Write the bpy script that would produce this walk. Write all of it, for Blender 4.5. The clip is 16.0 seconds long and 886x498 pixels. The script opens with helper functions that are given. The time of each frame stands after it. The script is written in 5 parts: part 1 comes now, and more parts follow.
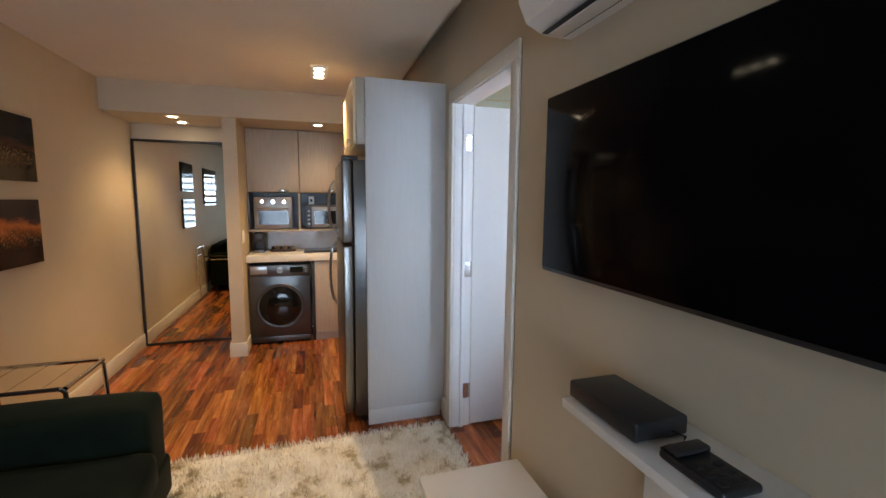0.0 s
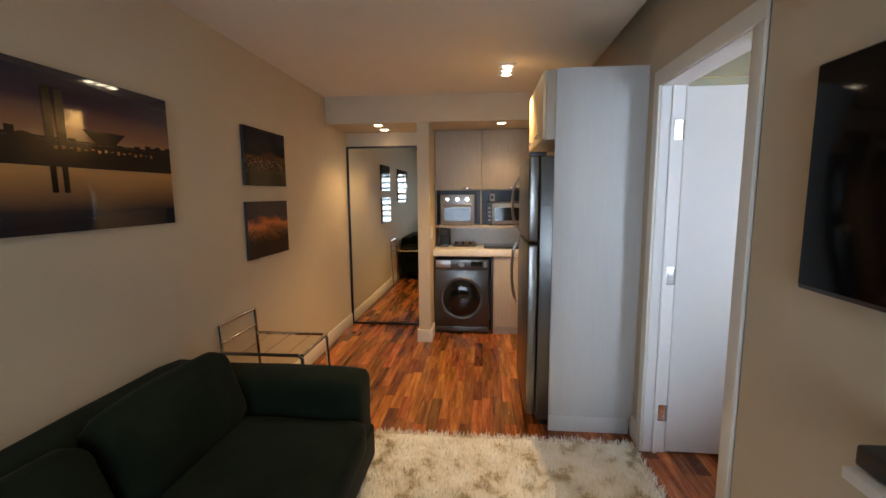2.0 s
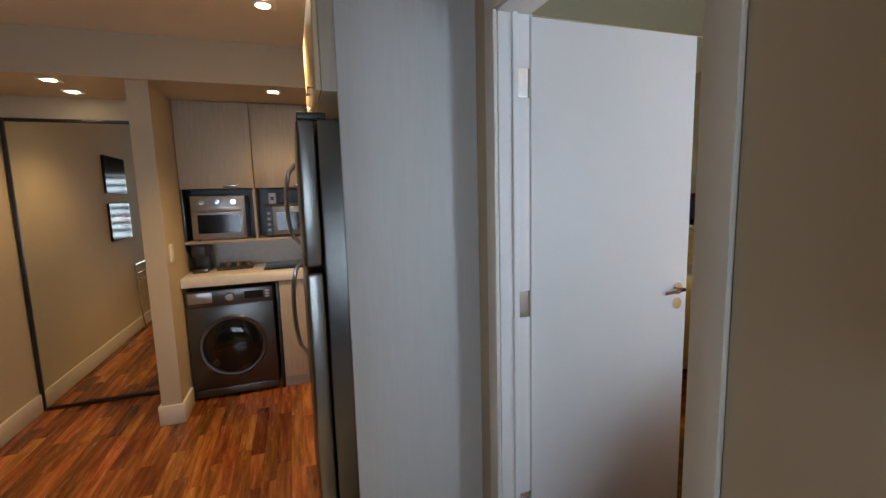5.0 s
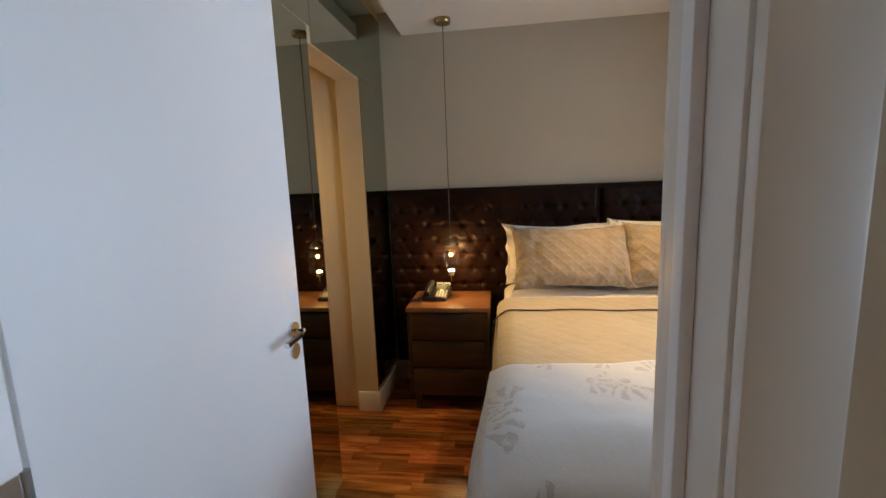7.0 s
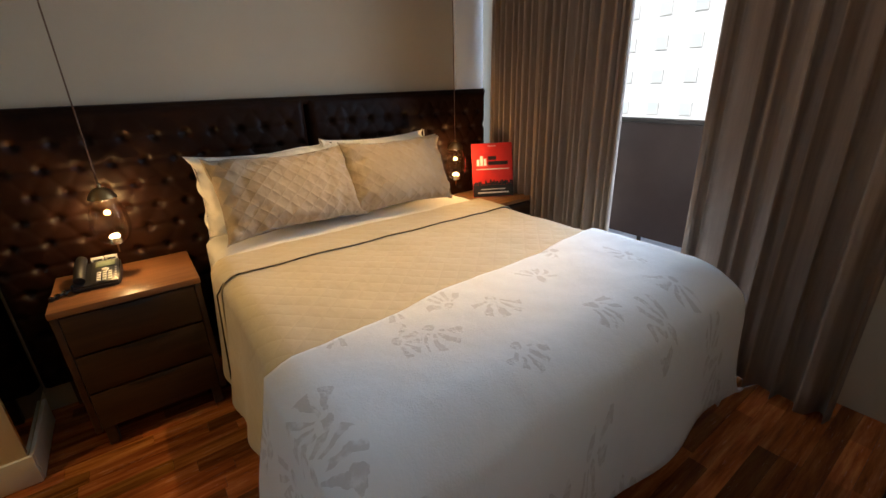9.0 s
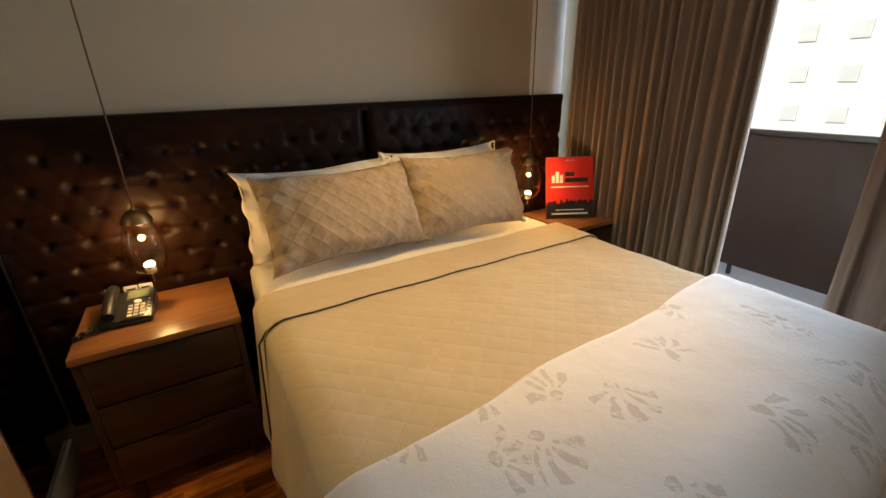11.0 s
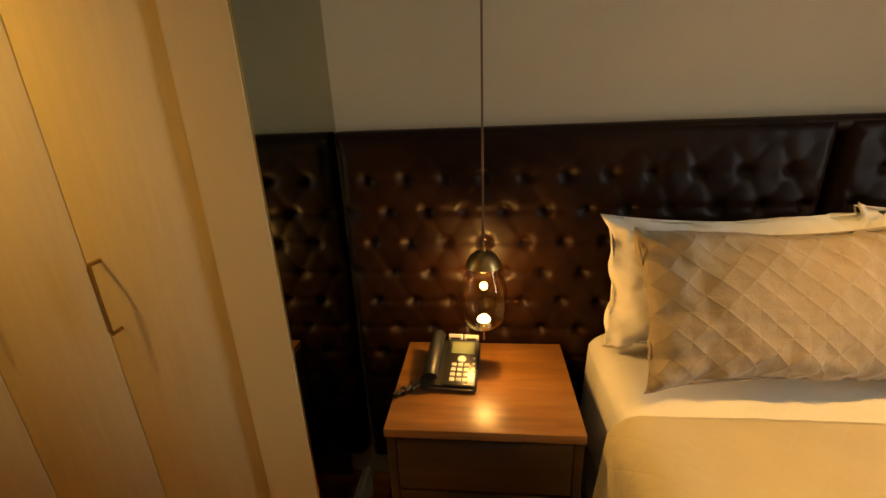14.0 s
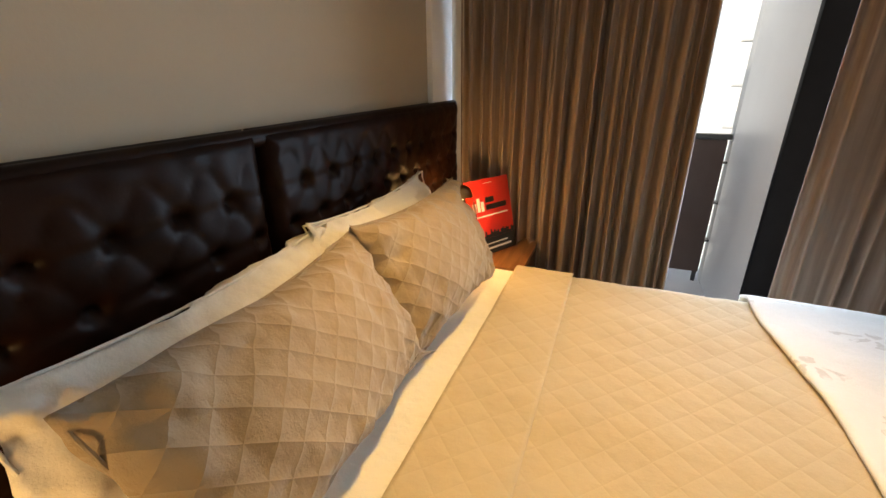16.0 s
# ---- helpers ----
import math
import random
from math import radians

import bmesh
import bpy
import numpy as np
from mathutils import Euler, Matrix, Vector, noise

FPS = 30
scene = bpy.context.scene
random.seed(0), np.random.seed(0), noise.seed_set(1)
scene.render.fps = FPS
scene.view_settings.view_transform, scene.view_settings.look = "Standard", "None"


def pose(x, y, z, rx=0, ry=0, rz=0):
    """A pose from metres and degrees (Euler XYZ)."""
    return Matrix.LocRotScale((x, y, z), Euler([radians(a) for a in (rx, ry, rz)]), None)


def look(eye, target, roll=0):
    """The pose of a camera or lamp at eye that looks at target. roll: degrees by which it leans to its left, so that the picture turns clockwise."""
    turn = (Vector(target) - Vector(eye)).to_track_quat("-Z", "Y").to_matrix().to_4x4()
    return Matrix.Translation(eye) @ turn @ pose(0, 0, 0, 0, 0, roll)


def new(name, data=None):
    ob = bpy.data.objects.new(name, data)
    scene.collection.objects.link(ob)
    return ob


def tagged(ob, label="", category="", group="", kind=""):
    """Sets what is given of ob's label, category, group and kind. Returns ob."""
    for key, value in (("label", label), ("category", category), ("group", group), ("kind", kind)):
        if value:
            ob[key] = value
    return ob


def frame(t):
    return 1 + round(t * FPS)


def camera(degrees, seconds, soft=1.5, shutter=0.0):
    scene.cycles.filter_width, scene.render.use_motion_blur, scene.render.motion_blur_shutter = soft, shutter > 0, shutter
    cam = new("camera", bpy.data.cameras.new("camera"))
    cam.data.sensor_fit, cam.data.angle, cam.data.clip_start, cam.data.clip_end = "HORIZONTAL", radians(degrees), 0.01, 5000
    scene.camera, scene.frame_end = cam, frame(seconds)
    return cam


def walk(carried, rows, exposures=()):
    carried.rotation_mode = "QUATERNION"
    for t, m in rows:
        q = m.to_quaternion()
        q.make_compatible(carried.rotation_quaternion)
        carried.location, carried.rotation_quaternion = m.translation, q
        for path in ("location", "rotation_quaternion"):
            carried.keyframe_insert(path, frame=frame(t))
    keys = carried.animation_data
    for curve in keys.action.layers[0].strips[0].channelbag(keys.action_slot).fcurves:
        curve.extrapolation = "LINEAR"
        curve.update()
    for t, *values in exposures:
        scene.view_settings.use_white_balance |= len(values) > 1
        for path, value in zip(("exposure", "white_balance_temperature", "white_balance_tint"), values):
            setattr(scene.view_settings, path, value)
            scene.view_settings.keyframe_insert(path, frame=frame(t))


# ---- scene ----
cam = camera(92.3, 16.0)
PATH = [
    (0, (-0.861, -2.743, 1.511), (-0.275, -0.845, 1.285), 0.5),
    (0.5, (-0.896, -2.73, 1.533), (-0.781, -0.748, 1.292), 0.2),
    (1, (-0.921, -2.728, 1.537), (-1.142, -0.755, 1.294), -0.0),
    (1.5, (-0.944, -2.718, 1.537), (-1.368, -0.779, 1.292), -0.0),
    (2, (-0.949, -2.66, 1.533), (-1.141, -0.685, 1.28), -0.4),
    (2.5, (-0.939, -2.562, 1.515), (-0.589, -0.609, 1.259), -0.7),
    (3, (-0.922, -2.491, 1.513), (-0.522, -0.547, 1.261), -0.9),
    (5.3, (-0.621, -1.434, 1.482), (0.158, 0.392, 1.235), -1.9),
    (5.5, (-0.565, -1.356, 1.495), (0.423, 0.364, 1.233), -1.8),
    (6, (-0.528, -1.130, 1.490), (0.990, 0.142, 1.212), -2.1),
    (6.5, (-0.472, -0.949, 1.484), (1.356, -0.191, 1.197), -2.1),
    (7, (-0.317, -0.827, 1.479), (1.641, -0.551, 1.176), -2.2),
    (7.5, (-0.131, -0.737, 1.501), (1.834, -0.943, 1.190), -1.5),
    (8, (-0.001, -0.690, 1.501), (1.849, -1.351, 1.128), -1.6),
    (8.5, (0.121, -0.617, 1.496), (1.698, -1.630, 0.800), -1.5),
    (8.7, (0.142, -0.610, 1.490), (1.656, -1.697, 0.763), -1.8),
    (11, (0.600, -0.694, 1.528), (2.208, -1.635, 0.801), -1.5),
    (11.5, (0.726, -0.623, 1.502), (2.444, -1.385, 0.819), -2.3),
    (12, (0.840, -0.616, 1.522), (2.595, -1.277, 0.826), -1.8),
    (12.5, (1.000, -0.614, 1.555), (2.807, -1.073, 0.833), -1.2),
    (13, (1.110, -0.579, 1.562), (2.975, -0.570, 0.841), -1.9),
    (13.5, (1.224, -0.510, 1.543), (3.099, -0.287, 0.882), -1.8),
    (14, (1.361, -0.485, 1.535), (3.236, -0.285, 0.866), -2.4),
    (14.5, (1.527, -0.499, 1.527), (3.366, -0.888, 0.843), -2.9),
    (15, (1.704, -0.574, 1.536), (3.299, -1.542, 0.817), -1.5),
    (15.5, (1.826, -0.653, 1.543), (3.009, -2.080, 0.790), -0.4),
    (16, (1.909, -0.696, 1.557), (2.611, -2.411, 0.806), -0.7),
]
EXPOSURES = [(0, 0.52, 6600, 10), (3, 0.5, 7100, 10), (5.5, -0.1, 6900, 10), (6.5, 0.0, 6700, 10), (7.5, 0.15, 6400, 10), (8, 0.2, 6500, 10), (8.5, 0.02, 6300, 10),
             (11, -0.22, 7300, 10), (12, -0.25, 8500, 10), (13, -0.25, 10800, 10), (14, -0.05, 10700, 10), (15, 0.1, 8000, 10), (16, 0.08, 7100, 10)]
walk(cam, [(t, look(eye, target, roll)) for t, eye, target, roll in PATH], EXPOSURES)

# ---- light ----
world = bpy.data.worlds.new("world")
scene.world = world
world.use_nodes = True
wn = world.node_tree.nodes
sky = wn.new("ShaderNodeTexSky")
sky.sky_type = 'NISHITA'
sky.sun_disc = False
sky.sun_elevation = radians(48)
sky.sun_rotation = radians(20)
wn["Background"].inputs[1].default_value = 0.15
world.node_tree.links.new(sky.outputs[0], wn["Background"].inputs[0])


def lamp(name, kind, m, energy, color, **kw):
    d = bpy.data.lights.new(name, kind)
    d.energy, d.color = energy, color
    if kind == 'AREA':
        d.shape, d.size, d.size_y = 'RECTANGLE', kw["size"], kw["size_y"]
        d.spread = radians(kw["spread"])
    if kind == 'SPOT':
        d.spot_size, d.spot_blend, d.shadow_soft_size = radians(kw["cone"]), 0.7, 0.03
    if kind == 'POINT':
        d.shadow_soft_size = kw["radius"]
    if kind == 'SUN':
        d.angle = radians(0.5)
    ob = new(name, d)
    ob.matrix_world = m
    return ob


WARM = (1.0, 0.68, 0.36)
AMBER = (1.0, 0.63, 0.20)
COOL = (0.55, 0.74, 1.0)
lamp("sun", 'SUN', look((8, 30, 40), (0, -10, 0)), 5.0, (1.0, 0.95, 0.88))
lamp("window_light_bedroom", 'AREA', look((1.68, -3.06, 1.30), (1.68, 0, 1.30)), 118, COOL, size=1.96, size_y=2.2, spread=125)
lamp("window_light_living", 'AREA', look((-1.2, -4.12, 1.45), (-1.2, 0, 1.3)), 23, COOL, size=1.7, size_y=1.3, spread=85)

# ---- materials ----


class Mat:
    """A node material with a Principled shader and a few shorthand nodes."""

    def __init__(self, name, rough=0.5, metal=0.0, color=(0.8, 0.8, 0.8), **kw):
        self.m = bpy.data.materials.new(name)
        self.m.use_nodes = True
        self.t = self.m.node_tree
        self.b = self.t.nodes["Principled BSDF"]
        self.b.inputs["Base Color"].default_value = (*color, 1)
        self.b.inputs["Roughness"].default_value = rough
        self.b.inputs["Metallic"].default_value = metal
        for k, v in kw.items():
            self.b.inputs[k].default_value = v
        self.co = None

    def node(self, kind, **inputs):
        n = self.t.nodes.new(kind)
        for k, v in inputs.items():
            n.inputs[k].default_value = v
        return n

    def link(self, a, b):
        self.t.links.new(a, b)

    def coords(self, scale=(1, 1, 1), which="Object"):
        c = self.node("ShaderNodeTexCoord")
        mp = self.node("ShaderNodeMapping")
        mp.inputs["Scale"].default_value = scale
        self.link(c.outputs[which], mp.inputs[0])
        return mp.outputs[0]

    def noise(self, scale, detail=4, co=None, rough=0.6):
        n = self.node("ShaderNodeTexNoise", Scale=scale, Detail=detail, Roughness=rough)
        self.link(co or self.coords(), n.inputs["Vector"])
        return n.outputs["Fac"]

    def ramp(self, fac, stops):
        r = self.node("ShaderNodeValToRGB")
        e = r.color_ramp.elements
        while len(e) < len(stops):
            e.new(0.5)
        for el, (p, c) in zip(e, stops):
            el.position, el.color = p, (*c, 1)
        self.link(fac, r.inputs[0])
        return r.outputs[0]

    def base(self, out):
        self.link(out, self.b.inputs["Base Color"])
        return self

    def rough(self, fac, lo, hi):
        r = self.node("ShaderNodeMapRange")
        r.inputs["To Min"].default_value, r.inputs["To Max"].default_value = lo, hi
        self.link(fac, r.inputs[0])
        self.link(r.outputs[0], self.b.inputs["Roughness"])
        return self

    def bump(self, fac, strength, dist=0.01):
        n = self.node("ShaderNodeBump", Strength=strength, Distance=dist)
        self.link(fac, n.inputs["Height"])
        self.link(n.outputs[0], self.b.inputs["Normal"])
        return self

    def mix(self, a, b, fac, mode='MIX'):
        n = self.node("ShaderNodeMix")
        n.data_type, n.blend_type = 'RGBA', mode
        for s, v in ((n.inputs[0], fac), (n.inputs[6], a), (n.inputs[7], b)):
            if isinstance(v, (int, float)):
                s.default_value = v
            elif isinstance(v, tuple):
                s.default_value = (*v, 1)
            else:
                self.link(v, s)
        return n.outputs[2]


def mottled(name, c1, c2, scale, rough=0.6, bump=0.1, fine=120, metal=0.0, dist=0.004, **kw):
    """Two tones over large patches, a fine grain in the relief and in the gloss."""
    m = Mat(name, rough, metal, **kw)
    big, small = m.noise(scale, 5), m.noise(fine, 3)
    m.base(m.ramp(big, [(0.3, c1), (0.7, c2)]))
    m.rough(small, rough - 0.06, min(1, rough + 0.08))
    m.bump(small, bump, dist)
    return m.m


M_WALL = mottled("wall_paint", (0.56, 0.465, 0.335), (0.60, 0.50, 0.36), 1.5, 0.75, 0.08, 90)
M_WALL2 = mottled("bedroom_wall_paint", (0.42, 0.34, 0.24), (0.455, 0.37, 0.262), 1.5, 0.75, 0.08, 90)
M_PASSAGE = mottled("passage_paint", (0.60, 0.46, 0.265), (0.64, 0.50, 0.295), 1.8, 0.6, 0.06, 80)
M_CEIL = mottled("ceiling_paint", (0.76, 0.71, 0.62), (0.80, 0.75, 0.66), 2.0, 0.8, 0.05, 60)
M_WHITE = mottled("white_lacquer", (0.78, 0.77, 0.75), (0.82, 0.81, 0.79), 3.0, 0.35, 0.03, 40)
M_TRIM = mottled("trim_paint", (0.74, 0.70, 0.62), (0.79, 0.75, 0.67), 3.0, 0.4, 0.04, 60)
M_DOOR = mottled("door_paint", (0.84, 0.84, 0.85), (0.87, 0.87, 0.87), 1.2, 0.45, 0.05, 50)
M_BLACK = mottled("black_plastic", (0.012, 0.012, 0.013), (0.02, 0.02, 0.022), 8, 0.35, 0.05, 200)
M_SCREEN = mottled("screen_glass", (0.002, 0.002, 0.0025), (0.003, 0.003, 0.0035), 4, 0.08, 0.0, 30, **{"Specular IOR Level": 0.04})
M_STEEL = mottled("brushed_steel", (0.42, 0.41, 0.40), (0.50, 0.49, 0.47), 3, 0.32, 0.02, 200, metal=1.0)
M_DSTEEL = mottled("dark_steel", (0.10, 0.097, 0.093), (0.14, 0.136, 0.13), 3, 0.30, 0.02, 200, metal=0.9)
M_FRIDGE = mottled("fridge_steel", (0.22, 0.215, 0.205), (0.28, 0.275, 0.26), 3, 0.30, 0.02, 200, metal=1.0)
M_FRAME = mottled("matte_black_frame", (0.005, 0.005, 0.006), (0.008, 0.008, 0.009), 6, 0.65, 0.05, 150, **{"Specular IOR Level": 0.1})
M_CHROME = mottled("chrome", (0.75, 0.75, 0.76), (0.80, 0.80, 0.80), 5, 0.12, 0.01, 100, metal=1.0)
M_BRONZE = mottled("bronze", (0.30, 0.19, 0.08), (0.38, 0.25, 0.11), 20, 0.32, 0.05, 150, metal=1.0)
M_DARKGLASS = mottled("dark_glass", (0.006, 0.006, 0.007), (0.01, 0.01, 0.01), 5, 0.08, 0.0, 30)
M_STONE = mottled("counter_stone", (0.70, 0.67, 0.60), (0.78, 0.75, 0.68), 25, 0.25, 0.02, 200)
M_RED = mottled("red_print", (0.62, 0.025, 0.02), (0.68, 0.035, 0.025), 6, 0.35, 0.02, 80)
M_INKW = mottled("white_print", (0.75, 0.74, 0.72), (0.8, 0.8, 0.78), 6, 0.5, 0.0, 80)
M_PAPER = mottled("paper", (0.75, 0.74, 0.70), (0.8, 0.79, 0.76), 10, 0.7, 0.05, 80)
M_KEY = mottled("phone_key", (0.62, 0.60, 0.52), (0.68, 0.66, 0.58), 10, 0.5, 0.05, 80)
M_LCD = mottled("phone_display", (0.16, 0.19, 0.12), (0.2, 0.23, 0.15), 10, 0.2, 0.0, 80)
M_RUBBER = mottled("black_rubber", (0.015, 0.015, 0.015), (0.03, 0.03, 0.03), 20, 0.6, 0.1, 150)
M_CORD = mottled("brown_cord", (0.10, 0.05, 0.025), (0.14, 0.07, 0.035), 60, 0.7, 0.2, 400)
M_PARAPET = mottled("parapet_panel", (0.085, 0.055, 0.045), (0.11, 0.072, 0.058), 3, 0.4, 0.05, 40)
M_CONC = mottled("balcony_plaster", (0.72, 0.71, 0.69), (0.8, 0.79, 0.77), 2, 0.7, 0.1, 60)
M_FACADE = mottled("facade_plaster", (0.78, 0.78, 0.78), (0.84, 0.84, 0.83), 0.3, 0.8, 0.1, 6)
M_GROUND = mottled("ground", (0.12, 0.13, 0.10), (0.2, 0.2, 0.18), 0.05, 0.9, 0.1, 2)
M_FARWIN = mottled("far_window_glass", (0.60, 0.66, 0.68), (0.66, 0.72, 0.74), 0.5, 0.15, 0.0, 6)


def glass(name, tint, rough=0.0):
    m = Mat(name, rough, color=tint)
    m.b.inputs["Transmission Weight"].default_value = 1.0
    m.b.inputs["IOR"].default_value = 1.45
    return m.m


M_GLASS = glass("clear_glass", (0.98, 0.99, 0.98))
M_AMBER = glass("pendant_glass", (1.0, 0.93, 0.80))
M_AMBER.node_tree.nodes["Principled BSDF"].inputs["IOR"].default_value = 1.3


def mirror(name, tint):
    m = Mat(name, 0.01, 1.0, tint)
    n = m.noise(0.8, 2)
    m.bump(n, 0.012, 0.01)
    return m.m


M_MIRROR = mirror("mirror_silver", (0.80, 0.82, 0.76))
M_MIRROR2 = mirror("mirror_green_tint", (0.44, 0.47, 0.39))


def emitter(name, color, strength):
    m = Mat(name)
    m.b.inputs["Emission Color"].default_value = (*color, 1)
    m.b.inputs["Emission Strength"].default_value = strength
    return m.m


M_LED = emitter("lit_led", (1.0, 0.86, 0.62), 28)
M_BULB = emitter("lit_bulb", (1.0, 0.78, 0.42), 45)


def wood(name, dark, mid, light, axis, scale=1.0, rough=0.3, spread=0.0, which="Object"):
    """Grain drawn out along one axis; spread varies the tone from piece to piece."""
    m = Mat(name, rough)
    st = [14 * scale] * 3
    st[axis] = 1.1 * scale
    co = m.coords(st, which)
    info = m.node("ShaderNodeObjectInfo")
    add = m.node("ShaderNodeVectorMath")
    add.operation = 'ADD'
    mul = m.node("ShaderNodeMath")
    mul.operation = 'MULTIPLY'
    mul.inputs[1].default_value = 37.0
    m.link(info.outputs["Random"], mul.inputs[0])
    m.link(co, add.inputs[0])
    m.link(mul.outputs[0], add.inputs[1])
    g = m.noise(2.2, 6, add.outputs[0], 0.65)
    fine = m.noise(9.0, 4, add.outputs[0])
    col = m.ramp(g, [(0.28, dark), (0.5, mid), (0.74, light)])
    if spread:
        hue = m.node("ShaderNodeHueSaturation")
        rng = m.node("ShaderNodeMapRange")
        rng.inputs["To Min"].default_value, rng.inputs["To Max"].default_value = 1 - spread, 1 + spread
        m.link(info.outputs["Random"], rng.inputs[0])
        m.link(rng.outputs[0], hue.inputs["Value"])
        tone = m.node("ShaderNodeMath")
        tone.operation = 'FRACT'
        m.link(mul.outputs[0], tone.inputs[0])
        turn = m.node("ShaderNodeMapRange")
        turn.inputs["To Min"].default_value, turn.inputs["To Max"].default_value = 0.495, 0.518
        m.link(tone.outputs[0], turn.inputs[0])
        m.link(turn.outputs[0], hue.inputs["Hue"])
        m.link(col, hue.inputs["Color"])
        col = hue.outputs[0]
    m.base(col)
    m.rough(fine, rough - 0.07, rough + 0.12)
    m.bump(fine, 0.08, 0.003)
    return m.m


M_FLOOR = wood("parquet_wood", (0.085, 0.018, 0.006), (0.29, 0.080, 0.021), (0.52, 0.20, 0.06), 1, 1.0, 0.22, 0.52)
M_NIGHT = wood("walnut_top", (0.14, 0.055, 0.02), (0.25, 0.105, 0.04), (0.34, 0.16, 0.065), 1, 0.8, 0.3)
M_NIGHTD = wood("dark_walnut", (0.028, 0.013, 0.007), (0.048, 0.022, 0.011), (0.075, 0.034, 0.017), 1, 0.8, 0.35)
M_KCAB = wood("kitchen_laminate", (0.42, 0.36, 0.28), (0.47, 0.40, 0.31), (0.52, 0.45, 0.35), 2, 2.0, 0.4)
M_PANEL = wood("grey_laminate", (0.54, 0.53, 0.52), (0.56, 0.55, 0.54), (0.58, 0.57, 0.56), 2, 2.4, 0.5)
M_WARD = wood("cream_laminate", (0.64, 0.50, 0.29), (0.67, 0.53, 0.32), (0.70, 0.56, 0.35), 2, 1.6, 0.45)


def velvet(name, c1, c2):
    m = Mat(name, 0.85)
    m.b.inputs["Sheen Weight"].default_value = 0.03
    m.b.inputs["Specular IOR Level"].default_value = 0.12
    m.b.inputs["Sheen Roughness"].default_value = 0.4
    n, f = m.noise(5, 5), m.noise(300, 3)
    m.base(m.ramp(n, [(0.3, c1), (0.7, c2)]))
    m.bump(f, 0.15, 0.002)
    return m.m


M_SOFA = velvet("dark_green_velvet", (0.0022, 0.0052, 0.0030), (0.0065, 0.0135, 0.0080))


def cloth(name, c1, c2, quilt=0.0, weave=260, relief=0.3, crease=1.0):
    """Woven cloth; quilt: size of stitched diamonds in metres."""
    m = Mat(name, 0.9)
    m.b.inputs["Sheen Weight"].default_value = 0.25
    n, f = m.noise(4, 5), m.noise(weave, 3)
    wr = m.noise(22, 5)
    m.base(m.ramp(n, [(0.3, c1), (0.7, c2)]))
    add = m.node("ShaderNodeMath")
    add.operation = 'MULTIPLY_ADD'
    add.inputs[1].default_value = 0.15
    m.link(f, add.inputs[0])
    m.link(wr, add.inputs[2])
    h = add.outputs[0]
    if crease != 1.0:
        sc = m.node("ShaderNodeMath")
        sc.operation = 'MULTIPLY'
        sc.inputs[1].default_value = crease
        m.link(h, sc.inputs[0])
        h = sc.outputs[0]
    if quilt:
        uv = m.node("ShaderNodeUVMap")
        sep = m.node("ShaderNodeSeparateXYZ")
        m.link(uv.outputs[0], sep.inputs[0])
        lines = []
        for op in ('ADD', 'SUBTRACT'):
            s = m.node("ShaderNodeMath")
            s.operation = op
            m.link(sep.outputs[0], s.inputs[0])
            m.link(sep.outputs[1], s.inputs[1])
            k = m.node("ShaderNodeMath")
            k.operation = 'MULTIPLY'
            k.inputs[1].default_value = math.pi / quilt / 1.41
            m.link(s.outputs[0], k.inputs[0])
            w = m.node("ShaderNodeMath")
            w.operation = 'SINE'
            m.link(k.outputs[0], w.inputs[0])
            a = m.node("ShaderNodeMath")
            a.operation = 'ABSOLUTE'
            m.link(w.outputs[0], a.inputs[0])
            p = m.node("ShaderNodeMath")
            p.operation = 'POWER'
            p.inputs[1].default_value = 0.55
            m.link(a.outputs[0], p.inputs[0])
            lines.append(p.outputs[0])
        q = m.node("ShaderNodeMath")
        q.operation = 'MINIMUM'
        m.link(lines[0], q.inputs[0])
        m.link(lines[1], q.inputs[1])
        t = m.node("ShaderNodeMath")
        t.operation = 'MULTIPLY_ADD'
        t.inputs[1].default_value = 0.9
        m.link(q.outputs[0], t.inputs[0])
        m.link(h, t.inputs[2])
        h = t.outputs[0]
    m.bump(h, relief, 0.016)
    return m.m


M_TAUPE = cloth("taupe_quilt", (0.31, 0.23, 0.155), (0.36, 0.275, 0.185), 0.055, relief=0.36, crease=1.2)
M_COVER = cloth("taupe_bedspread", (0.46, 0.37, 0.235), (0.52, 0.42, 0.27), 0.07, relief=0.13, crease=1.3)
M_SHEET = cloth("white_cotton", (0.72, 0.68, 0.60), (0.78, 0.74, 0.66))
# dark brown of the bedspread's painted fold shadow, also on the headboard buttons
M_SHADE_BUTTON = mottled("fold_shade_and_button", (0.022, 0.012, 0.007), (0.035, 0.02, 0.011), 30, 0.9, 0.2, 300)


